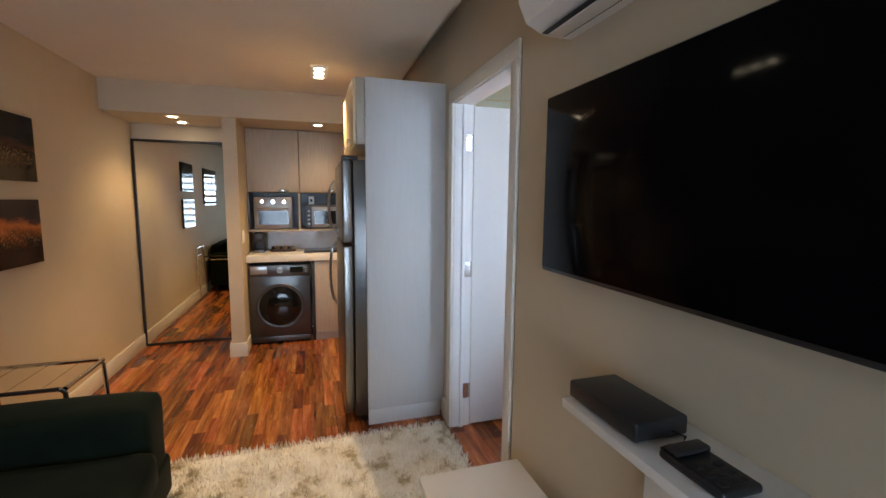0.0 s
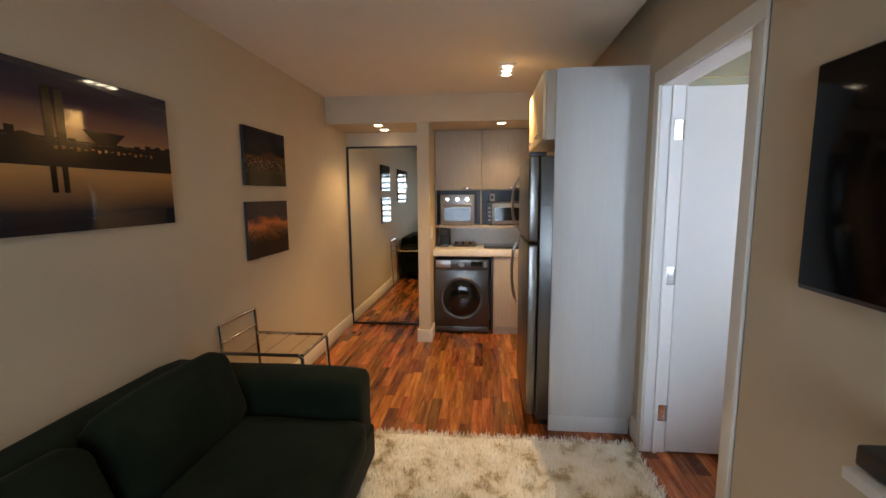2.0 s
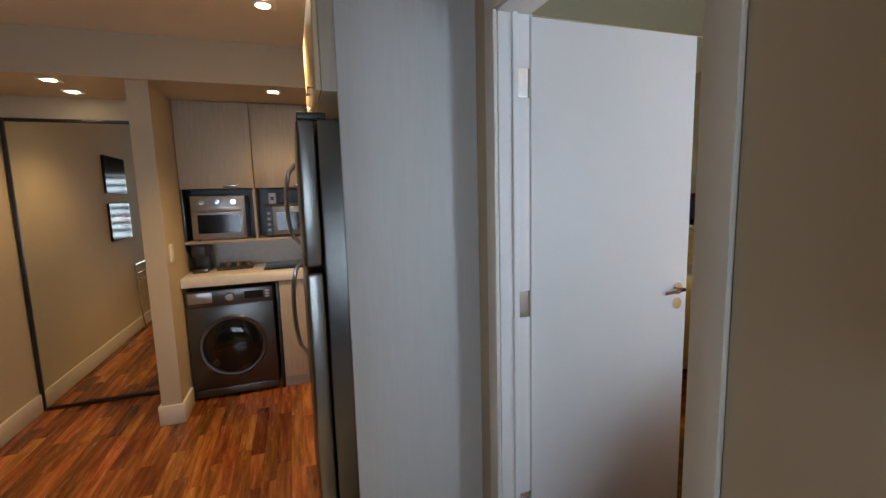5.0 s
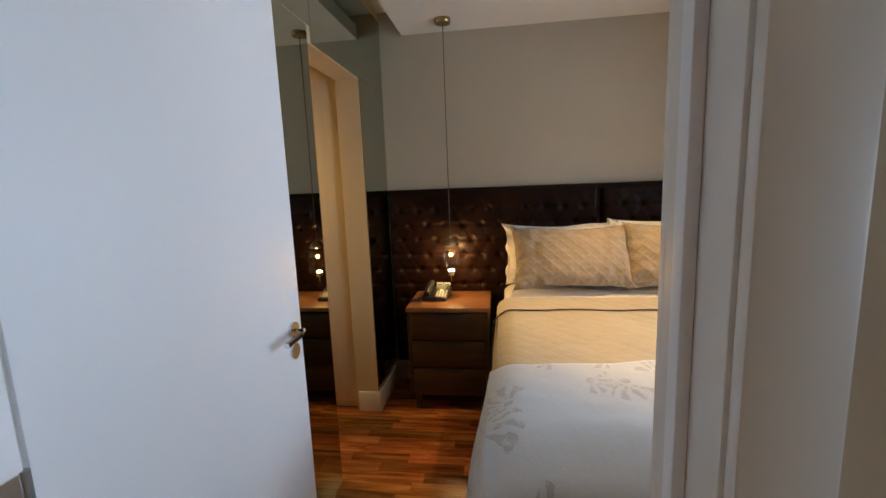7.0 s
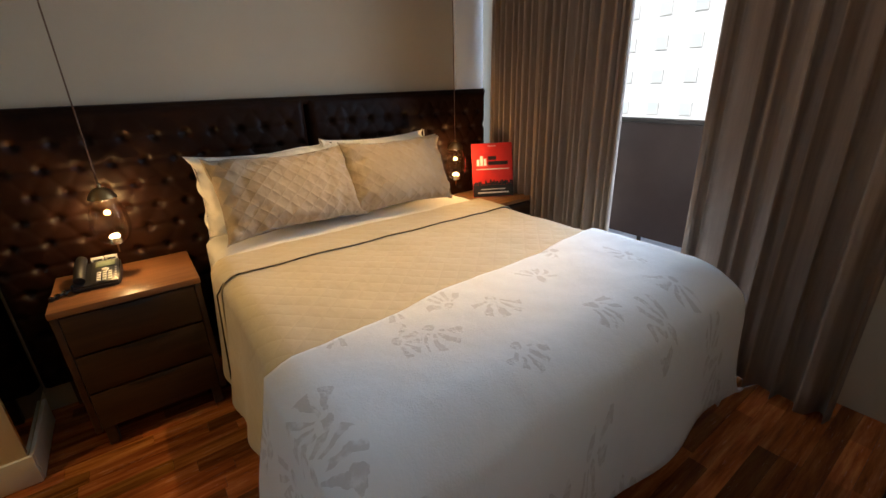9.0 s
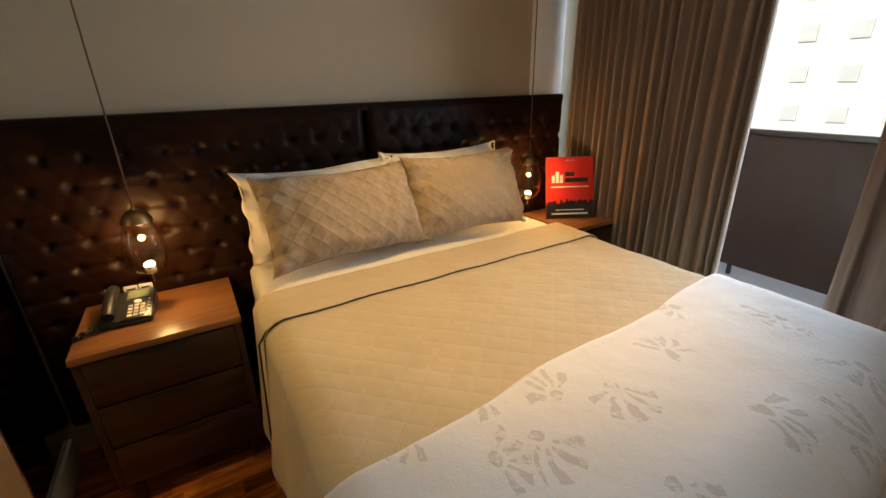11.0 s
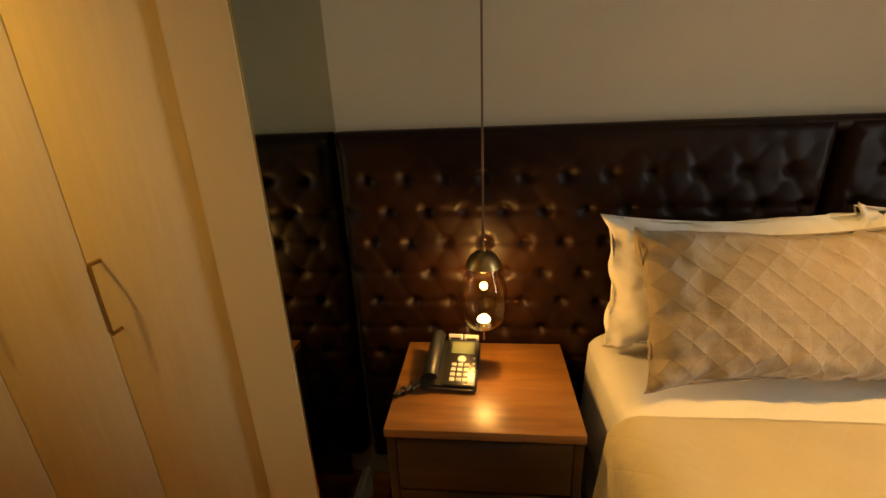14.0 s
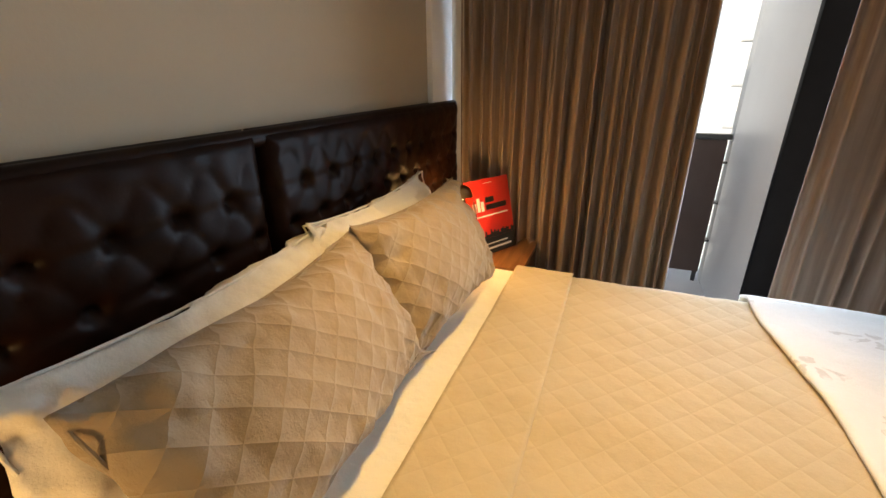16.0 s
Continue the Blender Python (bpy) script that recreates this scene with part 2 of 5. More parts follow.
def fleece():
    """White fleece with scattered embossed leaf fans, five blades each."""
    m = Mat("white_fleece", 0.95)
    m.b.inputs["Sheen Weight"].default_value = 0.5
    f = m.noise(180, 3)

    def op(kind, a, b=None, c=None):
        n = m.node("ShaderNodeMath")
        n.operation = kind
        for k, v in enumerate((a, b, c)):
            if isinstance(v, (int, float)):
                n.inputs[k].default_value = v
            elif v is not None:
                m.link(v, n.inputs[k])
        return n.outputs[0]

    uv = m.node("ShaderNodeUVMap")
    wob = m.node("ShaderNodeTexNoise", Scale=16.0, Detail=3.0)
    m.link(uv.outputs[0], wob.inputs["Vector"])
    mixv = m.node("ShaderNodeVectorMath")
    mixv.operation = 'MULTIPLY_ADD'
    m.link(wob.outputs["Color"], mixv.inputs[0])
    mixv.inputs[1].default_value = (0.055, 0.055, 0.0)
    m.link(uv.outputs[0], mixv.inputs[2])
    cell = m.node("ShaderNodeTexVoronoi", Scale=4.6, Randomness=0.8)
    cell.voronoi_dimensions = '2D'
    m.link(mixv.outputs[0], cell.inputs["Vector"])
    rel = m.node("ShaderNodeVectorMath")
    rel.operation = 'SUBTRACT'
    m.link(mixv.outputs[0], rel.inputs[0])
    m.link(cell.outputs["Position"], rel.inputs[1])
    sep = m.node("ShaderNodeSeparateXYZ")
    m.link(rel.outputs[0], sep.inputs[0])
    rnd = m.node("ShaderNodeSeparateColor")
    m.link(cell.outputs["Color"], rnd.inputs[0])
    turn = op('MULTIPLY', rnd.outputs[0], 6.283)
    co_, si_ = op('COSINE', turn), op('SINE', turn)
    px = op('ADD', op('MULTIPLY', sep.outputs[0], co_), op('MULTIPLY', sep.outputs[1], si_))
    py = op('SUBTRACT', op('MULTIPLY', sep.outputs[1], co_), op('MULTIPLY', sep.outputs[0], si_))
    px = op('ADD', px, 0.045)
    r = op('SQRT', op('ADD', op('MULTIPLY', px, px), op('MULTIPLY', py, py)))
    ang = op('ARCTAN2', py, px)
    blades = op('GREATER_THAN', op('COSINE', op('MULTIPLY', ang, 11.0)), 0.05)
    fan = op('LESS_THAN', op('ABSOLUTE', ang), 1.45)
    ring = op('MULTIPLY', op('GREATER_THAN', r, 0.030), op('LESS_THAN', r, op('ADD', 0.075, op('MULTIPLY', rnd.outputs[1], 0.035))))
    palm = op('LESS_THAN', r, 0.017)
    shape = op('MAXIMUM', op('MULTIPLY', op('MULTIPLY', blades, fan), ring), palm)
    worn = op('MULTIPLY', shape, m.ramp(m.noise(30, 3), [(0.36, (0.15, 0.15, 0.15)), (0.52, (1, 1, 1))]))
    worn = op('MULTIPLY', worn, op('GREATER_THAN', rnd.outputs[2], 0.1))
    m.base(m.mix((0.74, 0.73, 0.72), (0.58, 0.55, 0.53), worn))
    relief = op('MULTIPLY_ADD', worn, -0.7, op('MULTIPLY', f, 0.3))
    m.bump(op('ADD', relief, op('MULTIPLY', m.noise(7, 5), 1.6)), 0.4, 0.007)
    return m.m


M_FLEECE = fleece()


def leather():
    m = Mat("brown_leather", 0.32)
    m.b.inputs["Specular IOR Level"].default_value = 0.11
    m.b.inputs["Coat Weight"].default_value = 0.02
    m.b.inputs["Coat Roughness"].default_value = 0.2
    n, f, w = m.noise(6, 6), m.noise(160, 4), m.noise(26, 4)
    m.base(m.ramp(n, [(0.3, (0.0075, 0.0025, 0.0013)), (0.7, (0.017, 0.0053, 0.0024))]))
    m.rough(w, 0.33, 0.50)
    m.bump(f, 0.14, 0.002)
    return m.m


M_LEATHER = leather()


def curtain_mat():
    m = Mat("curtain_cloth", 0.75)
    m.b.inputs["Sheen Weight"].default_value = 0.08
    n = m.noise(3, 4, m.coords((8, 8, 0.4)))
    f = m.noise(350, 2)
    m.base(m.ramp(n, [(0.3, (0.21, 0.135, 0.088)), (0.7, (0.33, 0.225, 0.155))]))
    m.bump(f, 0.15, 0.002)
    tr = m.node("ShaderNodeBsdfTranslucent")
    tr.inputs[0].default_value = (0.30, 0.23, 0.19, 1)
    mx = m.node("ShaderNodeMixShader")
    mx.inputs[0].default_value = 0.09
    out = m.t.nodes["Material Output"]
    m.link(m.b.outputs[0], mx.inputs[1])
    m.link(tr.outputs[0], mx.inputs[2])
    m.link(mx.outputs[0], out.inputs["Surface"])
    return m.m


M_CURT = curtain_mat()


def rug_mat():
    m = Mat("shag_wool", 0.95)
    m.b.inputs["Sheen Weight"].default_value = 0.3
    n, g = m.noise(7, 4), m.noise(45, 3)
    c = m.ramp(n, [(0.34, (0.40, 0.32, 0.18)), (0.43, (0.80, 0.75, 0.64)), (0.58, (0.90, 0.87, 0.80))])
    m.base(m.mix(c, (0.70, 0.65, 0.53), m.ramp(g, [(0.58, (0, 0, 0)), (0.75, (1, 1, 1))])))
    return m.m


M_RUG = rug_mat()


def sunset(name, stops, lights):
    """A dusk gradient with a dark band of land, for a glossy print."""
    m = Mat(name, 0.05)
    m.b.inputs["Coat Weight"].default_value = 0.35
    m.b.inputs["Specular IOR Level"].default_value = 0.5
    m.b.inputs["Coat Roughness"].default_value = 0.03
    co = m.node("ShaderNodeTexCoord")
    sep = m.node("ShaderNodeSeparateXYZ")
    m.link(co.outputs["Generated"], sep.inputs[0])
    n = m.noise(4, 5, m.coords((1, 1, 2.5)))
    add = m.node("ShaderNodeMath")
    add.operation = 'MULTIPLY_ADD'
    add.inputs[1].default_value = lights
    m.link(n, add.inputs[0])
    m.link(sep.outputs[2], add.inputs[2])
    m.base(m.ramp(add.outputs[0], stops))
    return m.m


M_DUSK = sunset("dusk_print", [(0.0, (0.012, 0.012, 0.02)), (0.16, (0.03, 0.025, 0.03)), (0.40, (0.50, 0.25, 0.09)),
                               (0.52, (0.52, 0.30, 0.14)), (0.68, (0.27, 0.13, 0.075)), (0.84, (0.06, 0.036, 0.05)),
                               (1.0, (0.015, 0.016, 0.03))], 0.06)
def city_print(name, sky, glow, land, horizon):
    """A dark skyline print: cloudy dusk sky, a glowing horizon and scattered town lights."""
    m = Mat(name, 0.10)
    m.b.inputs["Specular IOR Level"].default_value = 0.12
    m.b.inputs["Coat Weight"].default_value = 0.05
    m.b.inputs["Coat Roughness"].default_value = 0.03
    co = m.node("ShaderNodeTexCoord")
    sep = m.node("ShaderNodeSeparateXYZ")
    m.link(co.outputs["Generated"], sep.inputs[0])
    cloud = m.noise(3.2, 6, m.coords((1, 1, 2.4)), 0.65)
    add = m.node("ShaderNodeMath")
    add.operation = 'MULTIPLY_ADD'
    add.inputs[1].default_value = 0.55
    m.link(cloud, add.inputs[0])
    m.link(sep.outputs[2], add.inputs[2])
    h = horizon + 0.27
    base = m.ramp(add.outputs[0], [(h - 0.30, land), (h - 0.10, tuple(0.35 * c for c in glow)), (h, glow), (h + 0.10, sky),
                                   (h + 0.22, tuple(0.6 * (a + b) / 2 for a, b in zip(sky, glow))), (h + 0.36, sky)])
    spots = m.noise(75, 2)
    low = m.ramp(sep.outputs[2], [(horizon - 0.38, (0, 0, 0)), (horizon - 0.12, (1, 1, 1)), (horizon, (0, 0, 0))])
    lit = m.mix(m.ramp(spots, [(0.56, (0, 0, 0)), (0.64, (1, 1, 1))]), low, 1.0, 'MULTIPLY')
    m.base(m.mix(base, (0.55, 0.30, 0.13), lit))
    return m.m


M_NIGHTCITY = city_print("night_city_print", (0.010, 0.012, 0.020), (0.07, 0.028, 0.018), (0.005, 0.005, 0.008), 0.55)
M_REDCITY = city_print("sunset_city_print", (0.030, 0.022, 0.035), (0.60, 0.17, 0.05), (0.03, 0.012, 0.010), 0.62)
M_SIL = mottled("print_silhouette", (0.012, 0.007, 0.006), (0.02, 0.012, 0.01), 20, 0.15, 0.0, 60)
M_GOLD = mottled("print_gold", (0.22, 0.10, 0.03), (0.35, 0.17, 0.06), 30, 0.15, 0.0, 60)

# ---- mesh helpers ----


def finish(bm, name, mat, smooth=True, angle=40):
    me = bpy.data.meshes.new(name)
    bmesh.ops.recalc_face_normals(bm, faces=bm.faces)
    bm.to_mesh(me)
    bm.free()
    me.materials.append(mat)
    if smooth:
        me.polygons.foreach_set("use_smooth", [True] * len(me.polygons))
        me.set_sharp_from_angle(angle=radians(angle))
    return me


def box(x0, x1, y0, y1, z0, z1, bevel=0.0, seg=2, bm=None):
    """A box from corner to corner with rounded edges, as a bmesh."""
    out = bm or bmesh.new()
    r = bmesh.ops.create_cube(out, size=1)
    bmesh.ops.scale(out, vec=(abs(x1 - x0), abs(y1 - y0), abs(z1 - z0)), verts=r["verts"])
    bmesh.ops.translate(out, vec=((x0 + x1) / 2, (y0 + y1) / 2, (z0 + z1) / 2), verts=r["verts"])
    if bevel:
        edges = list({e for v in r["verts"] for e in v.link_edges})
        bmesh.ops.bevel(out, geom=edges, offset=bevel, segments=seg, profile=0.5, affect='EDGES')
    return out


def rod(a, b, radius, seg=12, bm=None):
    out = bm or bmesh.new()
    a, b = Vector(a), Vector(b)
    m = Matrix.Translation((a + b) / 2) @ (b - a).to_track_quat("Z", "Y").to_matrix().to_4x4()
    bmesh.ops.create_cone(out, cap_ends=True, segments=seg, radius1=radius, radius2=radius, depth=(b - a).length, matrix=m)
    return out


def lathe(profile, seg=32, at=(0, 0, 0), bm=None):
    """A shape turned round z, from (radius, height) pairs."""
    out = bm or bmesh.new()
    rings = []
    for r, z in profile:
        rings.append([out.verts.new((at[0] + r * math.cos(2 * math.pi * i / seg), at[1] + r * math.sin(2 * math.pi * i / seg), at[2] + z)) for i in range(seg)])
    for p, q in zip(rings, rings[1:]):
        for i in range(seg):
            out.faces.new((p[i], p[(i + 1) % seg], q[(i + 1) % seg], q[i]))
    return out


def tube(points, radius, seg=8, bm=None):
    """A round bar bent along points."""
    out = bm or bmesh.new()
    pts = [Vector(p) for p in points]
    rings = []
    for i, p in enumerate(pts):
        d = (pts[min(i + 1, len(pts) - 1)] - pts[max(i - 1, 0)]).normalized()
        q = d.to_track_quat("Z", "Y")
        rings.append([out.verts.new(p + q @ Vector((radius * math.cos(2 * math.pi * k / seg), radius * math.sin(2 * math.pi * k / seg), 0))) for k in range(seg)])
    for a, b in zip(rings, rings[1:]):
        best = min(range(seg), key=lambda s: (a[0].co - b[s].co).length)
        for k in range(seg):
            out.faces.new((a[k], a[(k + 1) % seg], b[(k + 1 + best) % seg], b[(k + best) % seg]))
    out.faces.new(rings[0][::-1])
    out.faces.new(rings[-1])
    return out


def sheet(nu, nv, fn, bm=None, uv=None):
    """A grid surface: fn(u, v) in 0..1 gives the place; uv(u, v) its cloth coordinates."""
    out = bm or bmesh.new()
    layer = out.loops.layers.uv.verify() if uv else None
    g = [[out.verts.new(fn(i / nu, j / nv)) for j in range(nv + 1)] for i in range(nu + 1)]
    for i in range(nu):
        for j in range(nv):
            f = out.faces.new((g[i][j], g[i + 1][j], g[i + 1][j + 1], g[i][j + 1]))
            if uv:
                for l, (a, b) in zip(f.loops, ((i, j), (i + 1, j), (i + 1, j + 1), (i, j + 1))):
                    l[layer].uv = uv(a / nu, b / nv)
    return out


ROOM = Vector((0, 0, 0))          # origin of the room that is being furnished
BEDROOM = Vector((-0.04, -0.10, 0))


def holder(name):
    ob = new(name)
    ob.location = ROOM
    return ob


def thing(name, bm, mat, label, category, group="", kind="", angle=40):
    ob = new(name, finish(bm, name, mat, angle=angle))
    ob.location = ROOM
    return tagged(ob, label, category, group, kind)


def base_of(name, x, y, z, label, category, group="", rz=0):
    """An Empty at the thing's foot, to carry its parts."""
    ob = new(name)
    ob.empty_display_size = 0.05
    ob.matrix_world = Matrix.Translation(ROOM) @ pose(x, y, z, 0, 0, rz)
    return tagged(ob, label, category, group)


def part(name, bm, mat, parent, label="", angle=40, solid=0.0):
    """One mesh under a thing; bm is in the thing's own axes."""
    ob = new(name, finish(bm, name, mat, angle=angle))
    ob.parent = parent
    if label:
        ob["label"] = label
    if solid:
        s = ob.modifiers.new("thickness", 'SOLIDIFY')
        s.thickness = solid
    return ob


def structure(name, bm, mat, label, category=""):
    return thing(name, bm, mat, label, category or name.split("_")[0], kind="structure")


# ---- structure ----
XL, XT, XB, XH = -2.53, 0.0, 0.12, 2.80     # living wall, television wall (two faces), headboard wall
YM, YK, YW, YB = 0.10, 2.47, -2.98, -4.0    # mirror wall, kitchen back, bedroom window wall, living window wall
ZC = 2.50

structure("wall_west", box(XL - 0.15, XL, YB, 2.35, 0, 2.7), M_WALL, "warm beige painted living room wall")
bm = box(XT, XB, YB, -1.055, 0, 2.7)
box(XT, XB, -0.115, YM, 0, 2.7, bm=bm)
box(XT, XB, -1.055, -0.115, 2.175, 2.7, bm=bm)
structure("wall_television", bm, M_WALL, "warm beige painted wall with a doorway to the bedroom")
structure("wall_kitchen_side", box(XT, XB, YM, YK, 0, 2.7), M_WALL, "beige painted wall beside the kitchen")
structure("wall_kitchen_back", box(-1.62, XB, YK, YK + 0.12, 0, 2.7), M_WALL, "beige wall behind the kitchen units")
structure("wall_pillar", box(-1.62, -1.50, 1.62, YK, 0, 2.24), M_WALL, "beige painted pier between hall and kitchen")
structure("wall_hall_end", box(XL, -1.62, 2.23, 2.35, 0, 2.7), M_WALL, "beige wall behind the hall mirror")
ROOM = BEDROOM
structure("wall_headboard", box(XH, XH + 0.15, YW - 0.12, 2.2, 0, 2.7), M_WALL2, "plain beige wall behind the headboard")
ROOM = Vector((0, 0, 0))
bm = box(XL, -2.05, YB - 0.12, YB, 0, 2.7)
box(-0.35, XB, YB - 0.12, YB, 0, 2.7, bm=bm)
box(-2.05, -0.35, YB - 0.12, YB, 0, 0.8, bm=bm)
box(-2.05, -0.35, YB - 0.12, YB, 2.1, 2.7, bm=bm)
structure("wall_south", bm, M_WALL, "beige living room wall round the window")
ROOM = BEDROOM
bm = box(XB, 0.72, YW - 0.12, YW, 0, 2.7)
box(2.72, XH, YW - 0.12, YW, 0, 2.7, bm=bm)
box(0.72, 2.72, YW - 0.12, YW, 2.42, 2.7, bm=bm)
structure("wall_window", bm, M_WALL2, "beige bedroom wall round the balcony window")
# mirror wall with a passage to the wardrobes
bm = box(XB, 1.60, YM + 0.006, 0.25, 0, 2.7)
box(2.285, XH, YM + 0.006, 0.25, 0, 2.7, bm=bm)
box(1.60, 2.285, YM + 0.006, 0.25, 2.115, 2.7, bm=bm)
structure("wall_passage", bm, M_PASSAGE, "cream painted wall with a passage to the wardrobes")
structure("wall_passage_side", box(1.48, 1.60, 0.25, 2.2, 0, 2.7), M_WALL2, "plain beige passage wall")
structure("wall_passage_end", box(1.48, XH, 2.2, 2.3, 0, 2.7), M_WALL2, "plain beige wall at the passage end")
ROOM = Vector((0, 0, 0))
structure("floor_slab", box(XL - 0.1, XH + 0.1, YW - 0.22, 2.5, -0.2, -0.012), M_NIGHTD, "dark subfloor under the parquet", "floor")
structure("floor_slab_living", box(XL - 0.1, XB, YB - 0.12, YW - 0.22, -0.2, -0.012), M_NIGHTD, "dark subfloor under the parquet", "floor")
bm = box(XL, -0.14, YB, 1.585, ZC, ZC + 0.1)
box(XL, XB, YB, 1.585, 2.66, 2.72, bm=bm)
structure("ceiling_living", bm, M_CEIL, "white plaster ceiling with a shadow gap along the wall", "ceiling")
bm = box(XL, -0.0, 1.585, 2.5, 2.24, 2.7)
structure("ceiling_soffit", bm, M_WALL, "beige dropped ceiling over hall and kitchen", "ceiling")
ROOM = BEDROOM
bm = box(XB + 0.05, XH, YW, -0.06, ZC + 0.005, ZC + 0.1)
box(XB + 0.05, XH, YW, YM + 0.1, 2.662, 2.72, bm=bm)
structure("ceiling_bedroom", bm, M_CEIL, "white plaster ceiling with a dark slot by the mirror", "ceiling")
structure("ceiling_passage", box(1.48, XH, 0.25, 2.3, 2.42, 2.6), M_CEIL, "white plaster passage ceiling", "ceiling")
ROOM = Vector((0, 0, 0))


def skirting(name, x0, x1, y0, y1, mat=M_TRIM):
    bm = box(x0, x1, y0, y1, 0, 0.135, 0.004)
    structure(name, bm, mat, "white painted tall wooden skirting board", "baseboard")


skirting("baseboard", XL, XL + 0.018, YB, 2.18)
skirting("baseboard", -1.638, -1.482, 1.602, 1.62)
skirting("baseboard", -1.638, -1.62, 1.62, 2.18)
skirting("baseboard", -1.50, -1.482, 1.62, 1.88)
skirting("baseboard", -0.018, 0.0, -0.10, -0.004)
skirting("baseboard", -0.018, 0.0, YB, -1.08)
ROOM = BEDROOM
skirting("baseboard", 2.267, 2.285, 0.088, 0.235)
skirting("baseboard", 2.285, 2.70, 0.084, 0.10)
ROOM = Vector((0, 0, 0))
skirting("baseboard", XB, XB + 0.018, YW, -1.07)

# door frame: lining through the wall and casings on both faces
D0, D1, DH = -0.985, -0.185, 2.105
df = tagged(holder("door_1"), "white painted door frame with an open flush door", "door", kind="structure")
part("jamb", box(-0.002, XB + 0.002, D0 - 0.035, D0, 0, DH, 0.003), M_TRIM, df)
part("jamb", box(-0.002, XB + 0.002, D1, D1 + 0.035, 0, DH, 0.003), M_DOOR, df)
part("head", box(-0.002, XB + 0.002, D0 - 0.035, D1 + 0.035, DH, DH + 0.035, 0.003), M_DOOR, df)
for sx in (-0.018, XB + 0.002):
    part("casing", box(sx, sx + (0.016 if sx < 0 else 0.024), D0 - 0.072, D0 - 0.003, 0, DH + 0.005, 0.004), M_TRIM, df)
    part("casing", box(sx, sx + 0.016, D1 + 0.004, D1 + 0.075, 0, DH + 0.005, 0.004), M_TRIM, df)
    part("casing", box(sx, sx + 0.016, D0 - 0.072, D1 + 0.075, DH + 0.006, DH + 0.085, 0.004), M_TRIM, df)
part("stop_bead", box(0.05, 0.072, D0, D0 + 0.012, 0, DH, 0.002), M_DOOR, df)
part("stop_bead", box(0.05, 0.072, D1 - 0.012, D1, 0, DH, 0.002), M_DOOR, df)
for hz in (0.25, 1.07, 1.872):
    bm = box(0.074, 0.112, D1 - 0.004, D1 - 0.0005, hz - 0.05, hz + 0.05)
    part("hinge_leaf", bm, M_CHROME, df, "polished steel hinge leaf")
# the leaf, swung into the bedroom
leaf = base_of("door_leaf", 0.122, -0.172, 0.012, "white painted flush door standing wide open", "door", rz=-0.8)
part("panel", box(0.004, 0.768, -0.018, 0.018, 0, 2.085, 0.003), M_DOOR, leaf)
for hz in (0.238, 1.058, 1.86):
    h = part("hinge", rod((0, -0.012, hz - 0.05), (0, -0.012, hz + 0.05), 0.007), M_STEEL, leaf, "steel barrel hinge")
    part("plate", box(-0.001, 0.0035, -0.014, 0.016, hz - 0.05, hz + 0.05), M_STEEL, h)
for s in (-1, 1):
    hd = part("handle", tube([(0.713, s * 0.018, 1.05), (0.713, s * 0.055, 1.05), (0.678, s * 0.062, 1.05), (0.60, s * 0.060, 1.045)], 0.009), M_CHROME, leaf, "chrome lever handle")
    part("rose", rod((0.713, s * 0.017, 1.05), (0.713, s * 0.026, 1.05), 0.026, 24), M_CHROME, hd)
    part("keyhole_rose", rod((0.713, s * 0.017, 0.985), (0.713, s * 0.024, 0.985), 0.024, 24), M_CHROME, hd)

# mirrors
mi = tagged(holder("wall_mirror"), "full-height dark-framed hall mirror on the end wall", "mirror", kind="structure")
part("pane", box(XL + 0.03, -1.65, 2.19, 2.205, 0.03, 2.06), M_MIRROR, mi)
part("frame_side", box(XL + 0.006, XL + 0.03, 2.18, 2.225, 0.0, 2.085, 0.003), M_BLACK, mi)
part("frame_top", box(XL + 0.03, -1.65, 2.18, 2.225, 2.062, 2.085, 0.003), M_BLACK, mi)
part("frame_bottom", box(XL + 0.03, -1.65, 2.18, 2.225, 0.0, 0.025, 0.003), M_BLACK, mi)
ROOM = BEDROOM
mi = tagged(holder("wall_mirror"), "green-tinted mirror cladding round the wardrobe passage", "mirror", kind="structure")
part("pane", box(XB + 0.02, 1.599, YM, YM + 0.005, 0.002, 2.183), M_MIRROR2, mi)
part("pane", box(XB + 0.02, 1.640, YM, YM + 0.005, 2.190, 2.60), M_MIRROR2, mi)
part("pane", box(1.644, XH, YM, YM + 0.005, 2.118, 2.60), M_MIRROR2, mi)
part("pane", box(2.288, XH, YM, YM + 0.005, 0.14, 2.116), M_MIRROR2, mi)

# wardrobe in the passage
wd = base_of("wardrobe", 2.30, 0.25, 0.0, "cream laminate wardrobe with long bar handles", "wardrobe")
part("body", box(0.021, 0.49, 0.003, 1.93, 0.0, 2.40, 0.003), M_WARD, wd)
for i in range(5):
    y0 = 0.004 + (i - 0) * 0.383 - 0.03
    d = part("door", box(0.0, 0.018, max(0.003, y0 + 0.002), y0 + 0.381, 0.05, 2.38, 0.002), M_WARD, wd)
    hy = (0.315, 0.705, 0.752, 1.47, 1.52)[i]
    part("handle", tube([(0.0, hy, 1.0), (-0.03, hy, 1.0), (-0.034, hy, 1.01), (-0.034, hy, 1.18), (-0.03, hy, 1.19), (0.0, hy, 1.19)], 0.0055), M_BRONZE, d, "bronze bar handle")
part("plinth", box(0.03, 0.05, 0.003, 1.93, 0.0, 0.05), M_WARD, wd)

ROOM = Vector((0, 0, 0))
